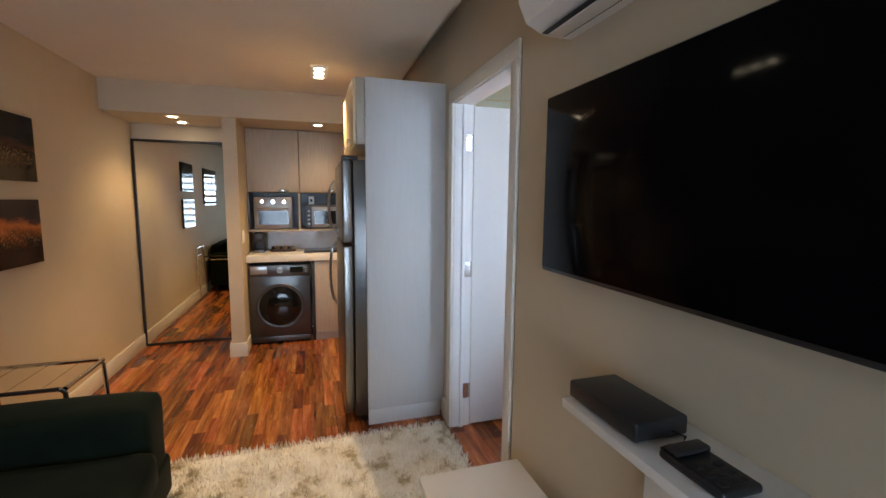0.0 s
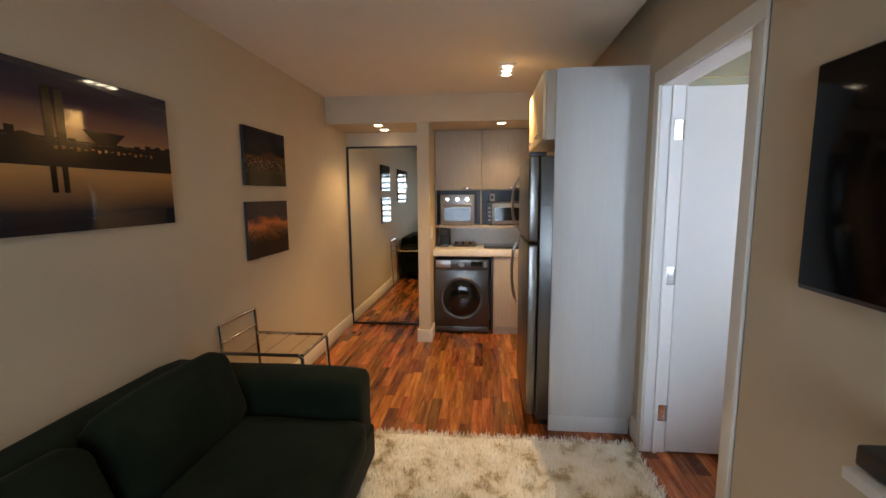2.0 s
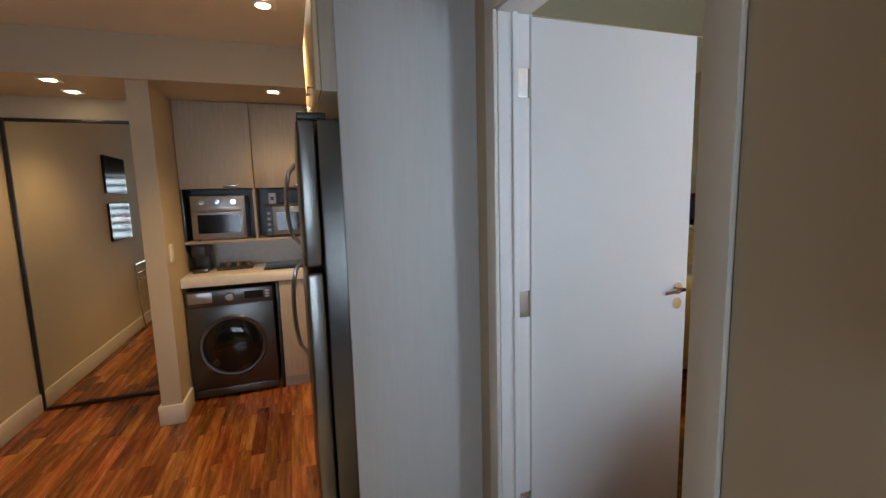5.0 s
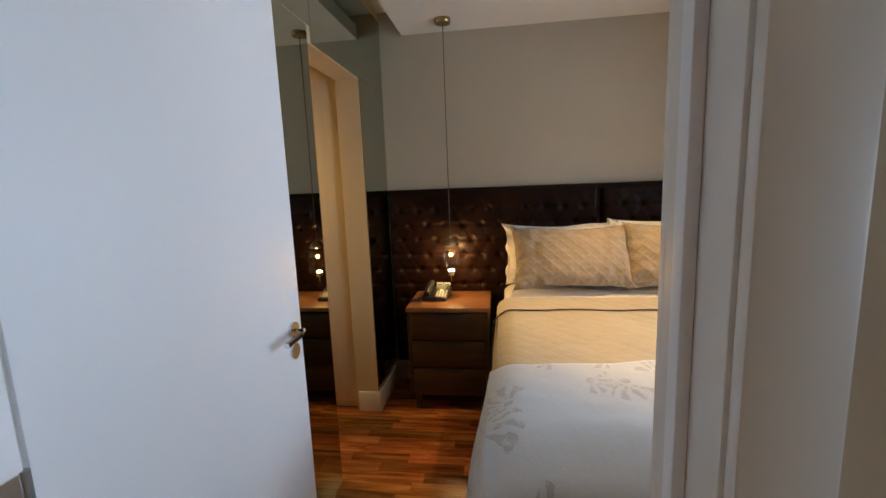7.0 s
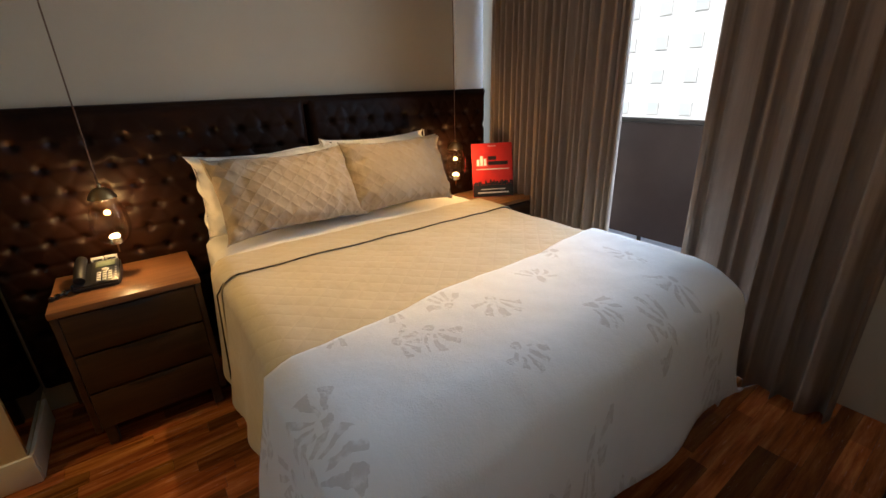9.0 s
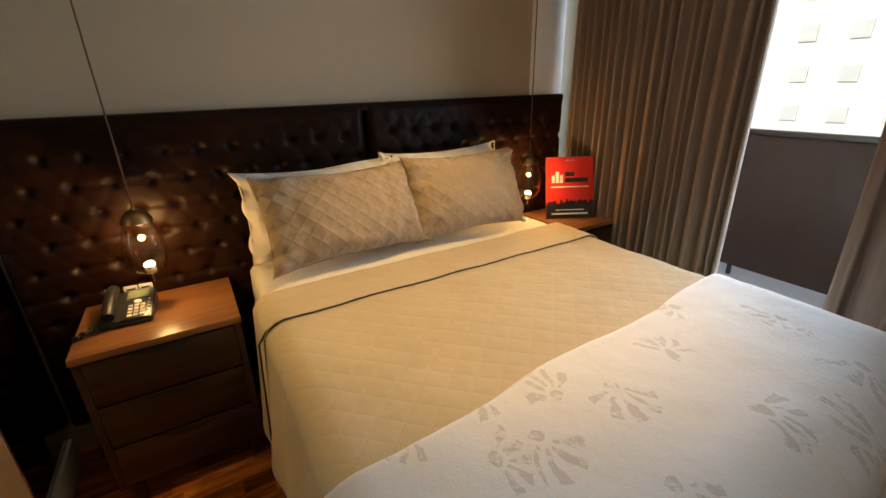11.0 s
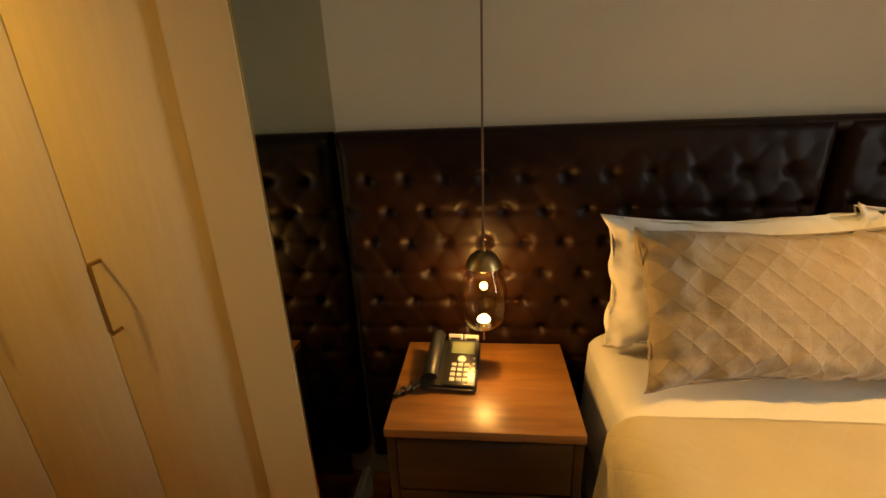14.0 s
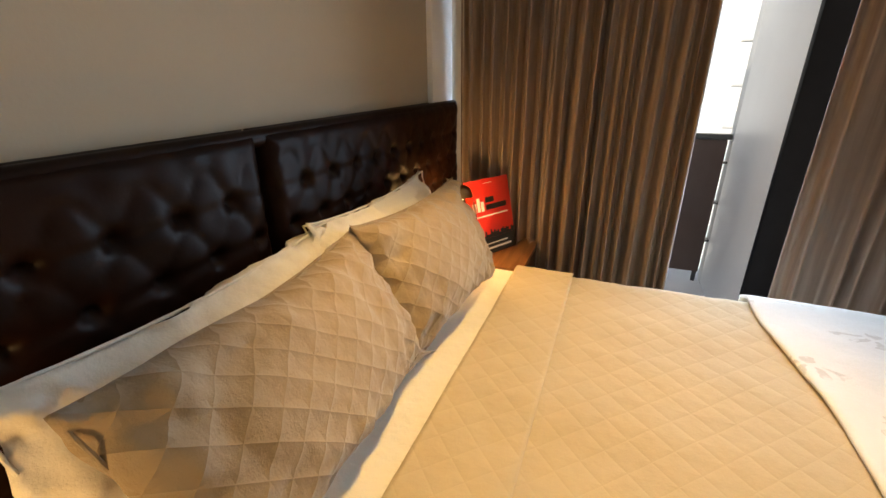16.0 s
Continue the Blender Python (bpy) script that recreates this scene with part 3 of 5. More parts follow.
# living room window with blind slats, behind the start of the walk
w1 = tagged(holder("window_1"), "white framed living room window with open blinds", "window", kind="structure")
part("window_frame", box(-2.05, -2.0, YB - 0.10, YB - 0.03, 0.8, 2.1, 0.004), M_WHITE, w1)
part("window_frame", box(-0.40, -0.35, YB - 0.10, YB - 0.03, 0.8, 2.1, 0.004), M_WHITE, w1)
part("window_frame", box(-2.0, -0.40, YB - 0.10, YB - 0.03, 0.8, 0.85, 0.004), M_WHITE, w1)
part("window_frame", box(-2.0, -0.40, YB - 0.10, YB - 0.03, 2.05, 2.1, 0.004), M_WHITE, w1)
part("window_frame", box(-1.225, -1.175, YB - 0.10, YB - 0.03, 0.85, 2.05, 0.004), M_WHITE, w1)
for i in range(8):
    z = 0.95 + i * 0.145
    part("slat", box(-2.0, -0.40, YB - 0.02, YB + 0.02, z, z + 0.07, 0.001), M_PAPER, w1)
ROOM = BEDROOM
# balcony window
w2 = tagged(holder("window_2"), "dark aluminium sliding balcony window", "window", kind="structure")
for x0, x1, z0, z1 in ((0.72, 0.77, 0, 2.42), (2.67, 2.72, 0, 2.42), (0.77, 2.67, 2.36, 2.42), (0.77, 2.67, 0, 0.04)):
    part("window_frame", box(x0, x1, YW - 0.10, YW - 0.03, z0, z1, 0.003), M_DSTEEL, w2)
pane = part("pane", box(2.03, 2.66, YW - 0.07, YW - 0.062, 0.05, 2.35), M_GLASS, w2)
pane.visible_shadow = False
part("window_frame", box(2.00, 2.03, YW - 0.09, YW - 0.04, 0.04, 2.36, 0.003), M_DSTEEL, w2)
# window-side white strip, added for the daylight that falls on the wall here
structure("trim_pier", box(2.772, XH, -2.76, -2.51, 1.30, ZC, 0.003), M_WHITE, "white strip standing in for daylight on the wall beside the curtain", "trim")

# balcony
structure("balcony_floor", box(0.3, 4.2, -4.5, YW - 0.12, -0.2, -0.01), M_CONC, "pale balcony floor slab", "floor")
bp = base_of("balcony_parapet", 2.6, -4.2, 0.0, "dark brown panelled balcony parapet with a steel rail", "parapet")
part("panel", box(-1.36, 1.6, -0.02, 0.02, 0.10, 1.12, 0.004), M_PARAPET, bp)
part("rail", box(-1.38, 1.6, -0.03, 0.03, 1.122, 1.16, 0.006), M_DSTEEL, bp)
for i in range(4):
    part("post", box(-1.36 + i * 0.95, -1.33 + i * 0.95, -0.05, -0.021, 0, 1.12, 0.003), M_DSTEEL, bp)
sw = base_of("balcony_screen", 1.21, -3.1, 0.0, "pale glossy balcony side screen with a dark frame", "screen")
part("panel", box(-0.03, 0.0, -1.08, -0.05, 0.02, 2.6, 0.003), M_WHITE, sw)
part("frame", box(-0.14, 0.012, -0.05, 0.0, 0.0, 2.6, 0.004), M_FRAME, sw)
part("frame", box(-0.08, 0.0, -1.20, -1.081, 0.0, 2.6, 0.004), M_CONC, sw)
for z in (0.35, 0.65, 0.95):
    part("bracket", box(-0.002, 0.05, -1.16, -1.10, z, z + 0.015), M_DSTEEL, sw)

ROOM = Vector((0, 0, 0))
# far houses and ground
structure("ground", box(-900, 900, -1500, 300, -30.3, -30), M_GROUND, "distant street level far below", "ground")


def far_house(x, y, w, h, cols, rows):
    t = base_of("apartment_building", x, y, -30, "white high-rise apartment block with small windows", "building", "far apartment blocks")
    part("wall", box(0, w, -12, 0, 0, h), M_FACADE, t)
    part("roof", box(-0.3, w + 0.3, -12.3, 0.3, h, h + 0.8), M_FACADE, t)
    for i in range(cols):
        for j in range(rows):
            wx, wz = (i + 0.5) * w / cols, 3 + j * (h - 4) / rows
            fr = part("window", box(wx - 0.7, wx + 0.7, 0.0, 0.12, wz, wz + 1.4), M_CONC, t)
            part("pane", box(wx - 0.6, wx + 0.6, 0.121, 0.14, wz + 0.1, wz + 1.3), M_FARWIN, fr)


far_house(-20, -46, 26, 66, 7, 18)
far_house(7.5, -52, 34, 70, 9, 19)

# ---- ceiling lamps ----


def downlight(x, y, z, label, w=0.10, energy=0.0, cone=100, tone=WARM):
    t = base_of("ceiling_downlight", x, y, z, label, "ceiling lamp", "recessed downlights")
    bm = bmesh.new()
    for a in ((-w / 2, w / 2, -w / 2, -w / 2 + 0.012), (-w / 2, w / 2, w / 2 - 0.012, w / 2),
              (-w / 2, -w / 2 + 0.012, -w / 2 + 0.012, w / 2 - 0.012), (w / 2 - 0.012, w / 2, -w / 2 + 0.012, w / 2 - 0.012)):
        box(*a, -0.006, 0.0, bm=bm)
    part("frame", bm, M_WHITE, t)
    part("lamp", rod((0, 0, -0.004), (0, 0, -0.001), w * 0.33, 20), M_LED, t, "lit round lamp face")
    if energy:
        lamp("downlight_beam", 'SPOT', Matrix.Translation(ROOM) @ look((x, y, z - 0.02), (x, y, 0)), energy, tone, cone=cone)
    return t


def triple(x, y, energy, cone):
    t = base_of("ceiling_spotlight", x, y, ZC, "white ceiling spotlight plate with three lit lamps", "ceiling lamp", "triple spotlights")
    part("plate", box(-0.065, 0.065, -0.17, 0.17, -0.008, 0, 0.003), M_WHITE, t)
    for dy in (-0.11, 0, 0.11):
        r = part("ring", lathe([(0.044, -0.008), (0.046, -0.013), (0.038, -0.014), (0.036, -0.009)], 24, (0, dy, 0)), M_WHITE, t)
        part("lamp", rod((0, dy, -0.0125), (0, dy, -0.009), 0.034, 20), M_LED, r, "lit lamp face")
    lamp("spotlight_beam", 'SPOT', look((x, y, ZC - 0.03), (x, y, 0)), energy, WARM, cone=cone)


triple(-0.78, 0.84, 88, 112)
triple(-1.35, -1.30, 32, 84)
downlight(-0.78, 1.74, 2.24, "lit square recessed downlight over the worktop", energy=11, cone=120)
downlight(-2.03, 1.72, 2.24, "lit square recessed downlight in the hall", energy=16, cone=120)
downlight(-2.03, 2.02, 2.24, "lit square recessed downlight by the hall mirror", energy=9, cone=120)
ROOM = BEDROOM
downlight(1.95, -1.55, ZC + 0.005, "lit square recessed downlight above the bed", energy=120, cone=70, tone=AMBER)
downlight(1.93, 1.15, 2.42, "lit square recessed downlight in the passage", energy=48, cone=130, tone=(1.0, 0.70, 0.25))

ROOM = Vector((0, 0, 0))

# ---- kitchen ----
ft = base_of("refrigerator", -0.35, 0.40, 0.0, "stainless steel two-door refrigerator beside a tall panel", "refrigerator")
part("body", box(-0.255, 0.33, -0.36, 0.36, 0.05, 1.765, 0.01), M_DSTEEL, ft)
for z0, z1, hz0, hz1 in ((0.08, 1.215, 0.68, 1.18), (1.235, 1.765, 1.26, 1.66)):
    d = part("door", box(-0.325, -0.26, -0.36, 0.36, z0, z1, 0.014, 3), M_FRIDGE, ft, "brushed steel door")
    pts = [(-0.325, 0.31, hz0)] + [(-0.325 - 0.055 * math.sin(math.pi * k / 10) ** 0.4, 0.31, hz0 + (hz1 - hz0) * k / 10) for k in range(1, 10)] + [(-0.325, 0.31, hz1)]
    part("handle", tube(pts, 0.011), M_STEEL, d, "curved steel bar handle")
part("hinge_cover", box(-0.32, -0.22, -0.35, -0.27, 1.766, 1.79, 0.004), M_BLACK, ft)
for sx in (-0.2, 0.28):
    for sy in (-0.3, 0.3):
        part("foot", rod((sx, sy, 0.0), (sx, sy, 0.05), 0.02), M_BLACK, ft)
pn = base_of("tall_panel", -0.264, 0.012, 0.0, "tall grey laminate end panel beside the refrigerator", "panel")
part("board", box(-0.264, 0.262, -0.012, 0.012, 0.105, 2.265, 0.002), M_PANEL, pn)
part("plinth", box(-0.262, 0.24, -0.010, 0.012, 0.0, 0.104, 0.002), M_PANEL, pn)
oc = base_of("wall_cabinet", -0.31, 0.42, 1.86, "cream cabinet above the refrigerator", "cabinet")
part("body", box(-0.27, 0.30, -0.39, 0.39, 0, 0.405, 0.002), M_KCAB, oc)
for y0, y1 in ((-0.388, -0.002), (0.002, 0.388)):
    d = part("door", box(-0.29, -0.272, y0, y1, 0.003, 0.40, 0.002), M_WARD, oc)
    part("handle", tube([(-0.29, y0 + 0.13, 0.04), (-0.31, y0 + 0.13, 0.04), (-0.31, y0 + 0.25, 0.04), (-0.29, y0 + 0.25, 0.04)], 0.005), M_STEEL, d)

KF, KX = 2.12, -1.497
for i, (x0, x1) in enumerate(((KX, -0.980), (-0.976, -0.46), (-0.456, -0.005))):
    c = base_of("wall_cabinet", (x0 + x1) / 2, KF + 0.17, 1.585, "greige laminate wall cabinet with a closed door", "cabinet", "kitchen wall cabinets")
    w = (x1 - x0) / 2
    part("body", box(-w, w, -0.15, 0.175, 0.0, 0.65, 0.002), M_KCAB, c)
    d = part("door", box(-w + 0.002, w - 0.002, -0.17, -0.151, 0.002, 0.648, 0.002), M_KCAB, c)
    part("handle", box(0.04, 0.15, -0.186, -0.171, 0.012, 0.026, 0.003), M_CHROME, d, "small chrome pull")
sh = base_of("open_shelf", -0.75, KF + 0.17, 1.165, "dark open shelf niche holding two ovens", "shelf")
part("board", box(-0.747, 0.745, -0.17, 0.175, 0.0, 0.022, 0.002), M_KCAB, sh)
part("back", box(-0.745, 0.745, 0.155, 0.175, 0.022, 0.418), M_BLACK, sh)
part("side", box(-0.747, -0.73, -0.16, 0.154, 0.022, 0.418, 0.002), M_DSTEEL, sh)
part("divider", box(-0.245, -0.228, -0.16, 0.154, 0.022, 0.418, 0.002), M_KCAB, sh)


def oven(x, z, w, h, micro):
    t = base_of("microwave_oven" if micro else "countertop_oven", x, KF + 0.16, z, "silver microwave oven with a dark door" if micro else "stainless steel countertop oven with three knobs", "oven")
    part("body", box(-w / 2, w / 2, -0.13, 0.14, 0.008, h, 0.006), M_STEEL if not micro else M_DSTEEL, t)
    fx0, fx1 = (-w / 2 + 0.06, w / 2 - 0.01) if micro else (-w / 2 + 0.015, w / 2 - 0.015)
    fz1 = h - 0.02 if micro else h - 0.10
    d = part("door", box(fx0, fx1, -0.146, -0.131, 0.02, fz1, 0.004), M_STEEL, t)
    part("glass", box(fx0 + 0.03, fx1 - 0.03, -0.149, -0.1465, 0.055, fz1 - 0.045), M_DARKGLASS, d)
    if micro:
        part("control_panel", box(-w / 2 + 0.006, -w / 2 + 0.055, -0.140, -0.1315, 0.02, h - 0.02), M_BLACK, t)
        for k in range(4):
            part("button", box(-w / 2 + 0.018, -w / 2 + 0.042, -0.145, -0.1405, 0.05 + k * 0.045, 0.07 + k * 0.045, 0.002), M_STEEL, t)
    else:
        part("handle", tube([(fx0 + 0.02, -0.146, fz1 - 0.02), (fx0 + 0.02, -0.17, fz1 - 0.02), (fx1 - 0.02, -0.17, fz1 - 0.02), (fx1 - 0.02, -0.146, fz1 - 0.02)], 0.006), M_CHROME, d)
        for k in (-1, 0, 1):
            part("knob", rod((k * 0.11, -0.131, h - 0.05), (k * 0.11, -0.155, h - 0.05), 0.019, 16), M_CHROME, t)
    for sx in (-0.4, 0.4):
        part("foot", box(sx * w - 0.01, sx * w + 0.01, -0.1, -0.08, 0, 0.008), M_BLACK, t)


oven(-1.25, 1.187, 0.385, 0.345, False)
oven(-0.70, 1.187, 0.44, 0.265, True)
so = base_of("wall_socket", -0.86, 2.262, 1.50, "small white power socket in the shelf niche", "socket")
part("plate", box(-0.03, 0.03, 0.0, 0.012, -0.045, 0.045, 0.004), M_WHITE, so)
part("outlet", box(-0.012, 0.012, -0.004, -0.0005, -0.015, 0.015, 0.001), M_BLACK, so)
wt = thing("worktop", box(-1.498, -0.002, 1.875, 2.465, 0.872, 0.945, 0.006), M_STONE, "pale stone kitchen worktop over the washer", "worktop")
structure("backsplash", box(-1.498, -0.002, 2.452, 2.468, 0.947, 1.165), M_STONE, "pale stone splashback behind the worktop", "backsplash")
cm = base_of("coffee_machine", -1.40, 2.20, 0.945, "small black coffee machine on the worktop", "coffee machine")
part("body", box(-0.06, 0.06, -0.02, 0.12, 0.0, 0.2, 0.02, 3), M_BLACK, cm)
part("head", box(-0.055, 0.055, -0.12, -0.005, 0.12, 0.215, 0.02, 3), M_BLACK, cm)
part("drip_tray", box(-0.05, 0.05, -0.12, -0.021, 0.0, 0.03, 0.006), M_DSTEEL, cm)
tr = base_of("capsule_tray", -1.17, 2.22, 0.945, "dark wooden tray with capsules on the worktop", "tray")
part("tray", box(-0.13, 0.13, -0.08, 0.08, 0.0, 0.02, 0.005), M_NIGHTD, tr)
for k in range(6):
    part("capsule", lathe([(0.0, 0.052), (0.016, 0.052), (0.021, 0.022), (0.0, 0.022)], 12, (-0.10 + 0.04 * k, 0.0, 0)), M_BRONZE if k % 2 else M_BLACK, tr)
ck = thing("cooktop", box(-0.95, -0.55, 1.98, 2.40, 0.946, 0.952, 0.002), M_DARKGLASS, "black glass cooktop set in the worktop", "cooktop")

wm = base_of("washing_machine", -1.191, 1.913, 0.0, "dark graphite front-loading washing machine under the worktop", "washing machine")
part("body", box(-0.30, 0.30, 0.012, 0.52, 0.015, 0.838, 0.012, 3), M_DSTEEL, wm)
part("front", box(-0.298, 0.298, 0.0, 0.0115, 0.085, 0.715, 0.006), M_DSTEEL, wm)
part("kick_panel", box(-0.298, 0.298, 0.0, 0.0115, 0.02, 0.080, 0.004), M_DSTEEL, wm)
cp = part("control_panel", box(-0.298, 0.298, -0.004, 0.0115, 0.72, 0.836, 0.006), M_DSTEEL, wm)
part("display", box(0.10, 0.23, -0.006, -0.0045, 0.755, 0.81), M_DARKGLASS, cp)
part("dial", lathe([(0.0, -0.03), (0.026, -0.03), (0.032, -0.004), (0.032, 0.0)], 28), M_STEEL, cp).matrix_basis = pose(0.0, -0.004, 0.78, -90)
part("drawer", box(-0.28, -0.12, -0.007, -0.0045, 0.745, 0.822, 0.001), M_STEEL, cp)
for k in range(3):
    part("button", box(0.245, 0.275, -0.007, -0.0045, 0.752 + 0.022 * k, 0.764 + 0.022 * k, 0.001), M_STEEL, cp)
pd = part("porthole", lathe([(0.198, 0.0), (0.232, 0.0), (0.235, 0.02), (0.225, 0.032), (0.208, 0.03), (0.198, 0.0)], 48), M_DSTEEL, wm, "dark steel ring round the door")
pd.matrix_basis = pose(0, 0, 0.405, 90)
gl = part("door_glass", lathe([(0.206, 0.02), (0.18, 0.036), (0.12, 0.05), (0.06, 0.056), (0.002, 0.058)], 40), M_DARKGLASS, pd, "domed dark glass")
for sx in (-0.26, 0.26):
    for sy in (0.05, 0.47):
        part("foot", rod((sx, sy, 0), (sx, sy, 0.016), 0.02), M_BLACK, wm)
bc = base_of("base_cabinet", -0.60, 1.905, 0.0, "greige laminate base cabinet with a closed door", "cabinet", "kitchen base cabinets")
part("body", box(-0.245, 0.245, 0.02, 0.55, 0.09, 0.868, 0.002), M_KCAB, bc)
d = part("door", box(-0.243, 0.243, 0.0, 0.0195, 0.092, 0.866, 0.002), M_KCAB, bc)
part("handle", box(0.08, 0.2, -0.02, -0.0005, 0.80, 0.815, 0.003), M_CHROME, d)
part("plinth", box(-0.245, 0.245, 0.04, 0.06, 0, 0.089), M_KCAB, bc)
part("hinge_side", box(-0.27, -0.247, 0.02, 0.55, 0.0, 0.868, 0.002), M_BLACK, bc)
sw = base_of("light_switch", -1.487, 1.72, 1.15, "cream double light switch on the pier", "switch")
part("plate", box(-0.012, 0.0, -0.04, 0.04, -0.06, 0.06, 0.004), M_TRIM, sw)
part("rocker", box(0.0005, 0.005, -0.015, 0.015, -0.03, 0.03, 0.002), M_WHITE, sw)

# ---- living room ----
tv = base_of("television", -0.045, -1.93, 1.567, "large flat black wall-mounted television, switched off", "television")
part("casing", box(-0.02, 0.03, -0.545, 0.545, -0.302, 0.302, 0.006), M_BLACK, tv)
part("screen", box(-0.0235, -0.0205, -0.538, 0.538, -0.288, 0.296, 0.001), M_SCREEN, tv)
part("wall_bracket", box(0.031, 0.045, -0.15, 0.15, -0.1, 0.1), M_BLACK, tv)
ws = base_of("wall_shelf", -0.12, -2.28, 0.955, "white lacquered wall shelf under the television", "shelf")
part("board", box(-0.10, 0.12, -0.50, 0.50, 0.0, 0.025, 0.003), M_WHITE, ws)
part("support", box(0.06, 0.12, -0.40, 0.36, -0.35, -0.001, 0.003), M_WHITE, ws)
bx = base_of("set_top_box", -0.125, -1.905, 0.98, "black set-top box on the white shelf", "set-top box")
part("body", box(-0.075, 0.075, -0.125, 0.125, 0.004, 0.05, 0.008, 3), M_BLACK, bx)
for sx in (-0.05, 0.05):
    for sy in (-0.1, 0.1):
        part("foot", box(sx - 0.008, sx + 0.008, sy - 0.008, sy + 0.008, 0, 0.004), M_RUBBER, bx)
part("cable", tube([(0.03, -0.125, 0.02), (0.04, -0.15, 0.018), (0.01, -0.17, 0.008), (0.0, -0.15, 0.006), (-0.03, -0.155, 0.006)], 0.003), M_RUBBER, bx)
tp = base_of("telephone", -0.13, -2.15, 0.98, "black desk telephone on the white shelf", "telephone")
part("body", box(-0.05, 0.05, -0.075, 0.075, 0.0, 0.020, 0.008, 3), M_BLACK, tp)
part("handset", box(-0.045, 0.045, 0.03, 0.065, 0.021, 0.034, 0.006, 3), M_BLACK, tp)
for i in range(3):
    for j in range(3):
        part("key", box(-0.036 + i * 0.026, -0.020 + i * 0.026, -0.062 + j * 0.026, -0.048 + j * 0.026, 0.0202, 0.023, 0.001), M_RUBBER, tp)
bn = base_of("bench_box", -0.27, -1.62, 0.0, "white lacquered low bench box against the wall", "bench")
part("top", box(-0.22, 0.20, -0.37, 0.37, 0.425, 0.45, 0.005), M_WHITE, bn)
part("side", box(-0.21, 0.19, 0.33, 0.355, 0, 0.424, 0.003), M_WHITE, bn)
part("side", box(-0.21, 0.19, -0.355, -0.33, 0, 0.424, 0.003), M_WHITE, bn)
part("front", box(-0.205, -0.185, -0.329, 0.329, 0.02, 0.424, 0.003), M_WHITE, bn)
ac = base_of("air_conditioner", 0.0, -1.80, 2.06, "white wall-mounted split air conditioner", "air conditioner")
prof = [(0.0, 0.0), (-0.10, -0.0), (-0.17, 0.03), (-0.20, 0.09), (-0.205, 0.20), (-0.19, 0.275), (0.0, 0.28)]
bm = bmesh.new()
a = [bm.verts.new((x, -0.40, z)) for x, z in prof]
b = [bm.verts.new((x, 0.40, z)) for x, z in prof]
for i in range(len(prof)):
    j = (i + 1) % len(prof)
    bm.faces.new((a[i], a[j], b[j], b[i]))
bm.faces.new(a)
bm.faces.new(b[::-1])
bmesh.ops.bevel(bm, geom=[e for e in bm.edges if abs(e.verts[0].co.y - e.verts[1].co.y) < 1e-6], offset=0.012, segments=3, affect='EDGES')
part("body", bm, M_WHITE, ac)
f = part("outlet", box(-0.125, -0.04, -0.36, 0.36, -0.004, -0.001), M_BLACK, ac, "dark air outlet slot")
part("flap", box(-0.11, -0.055, -0.35, 0.35, -0.012, -0.006, 0.002), M_WHITE, f)


def picture(y0, y1, z0, z1, mat, label):
    t = base_of("wall_picture", XL, (y0 + y1) / 2, (z0 + z1) / 2, label, "picture", "glossy pictures")
    w, h = (y1 - y0) / 2, (z1 - z0) / 2
    part("block", box(0.002, 0.022, -w, w, -h, h, 0.002), M_BLACK, t)
    part("print", box(0.0225, 0.0255, -w + 0.001, w - 0.001, -h + 0.001, h - 0.001), mat, t, "glossy printed face")
    return t


pic = picture(-1.57, -0.645, 1.402, 1.998, M_DUSK, "large glossy dusk print of twin towers mirrored in water")
X0 = 0.0262
sil = part("silhouette", box(X0, X0 + 0.001, -0.46, 0.46, -0.055, 0.04), M_SIL, pic)
for dy in (-0.145, -0.100):
    bm = box(X0 + 0.001, X0 + 0.002, dy, dy + 0.034, 0.0, 0.225)
    box(X0 + 0.001, X0 + 0.002, dy + 0.004, dy + 0.026, -0.15, -0.05, bm=bm)
    part("tower", bm, M_SIL, pic)
dome = bmesh.new()
bmesh.ops.create_circle(dome, cap_ends=True, segments=24, radius=0.06, matrix=pose(X0 + 0.0015, -0.22, 0.005, 0, 90))
bmesh.ops.scale(dome, vec=(1, 1, 0.9), verts=dome.verts)
part("dome", dome, M_SIL, pic)
bm = bmesh.new()
vs = [bm.verts.new((X0 + 0.002, y, z)) for y, z in ((0.0, 0.095), (0.20, 0.095), (0.14, 0.041), (0.06, 0.041))]
bm.faces.new(vs)
part("bowl", bm, M_SIL, pic)
bm = bmesh.new()
for k in range(16):
    y = -0.12 + k * 0.03
    box(X0 + 0.002, X0 + 0.0025, y, y + 0.014, 0.008 + 0.004 * (k % 3), 0.020 + 0.004 * (k % 2), bm=bm)
part("lit_windows", bm, M_GOLD, pic)
bm = bmesh.new()
rt = random.Random(8)
for k in range(30):
    y = -0.46 + k * 0.0307
    box(X0, X0 + 0.0008, y, y + 0.0306, 0.0405, 0.046 + 0.02 * rt.random() * (1.4 if abs(y) > 0.25 else 0.5), bm=bm)
part("tree_line", bm, M_SIL, pic)
picture(0.03, 0.60, 1.604, 1.995, M_NIGHTCITY, "small glossy night skyline print on the wall")
picture(0.02, 0.59, 1.102, 1.496, M_REDCITY, "small glossy red sunset skyline print on the wall")

# sofa along the west wall
sf = base_of("sofa", -2.0, -1.48, 0.0, "dark green velvet sofa with loose back cushions", "sofa")
part("base", box(-0.46, 0.46, -0.98, 0.98, 0.10, 0.30, 0.03, 4), M_SOFA, sf)


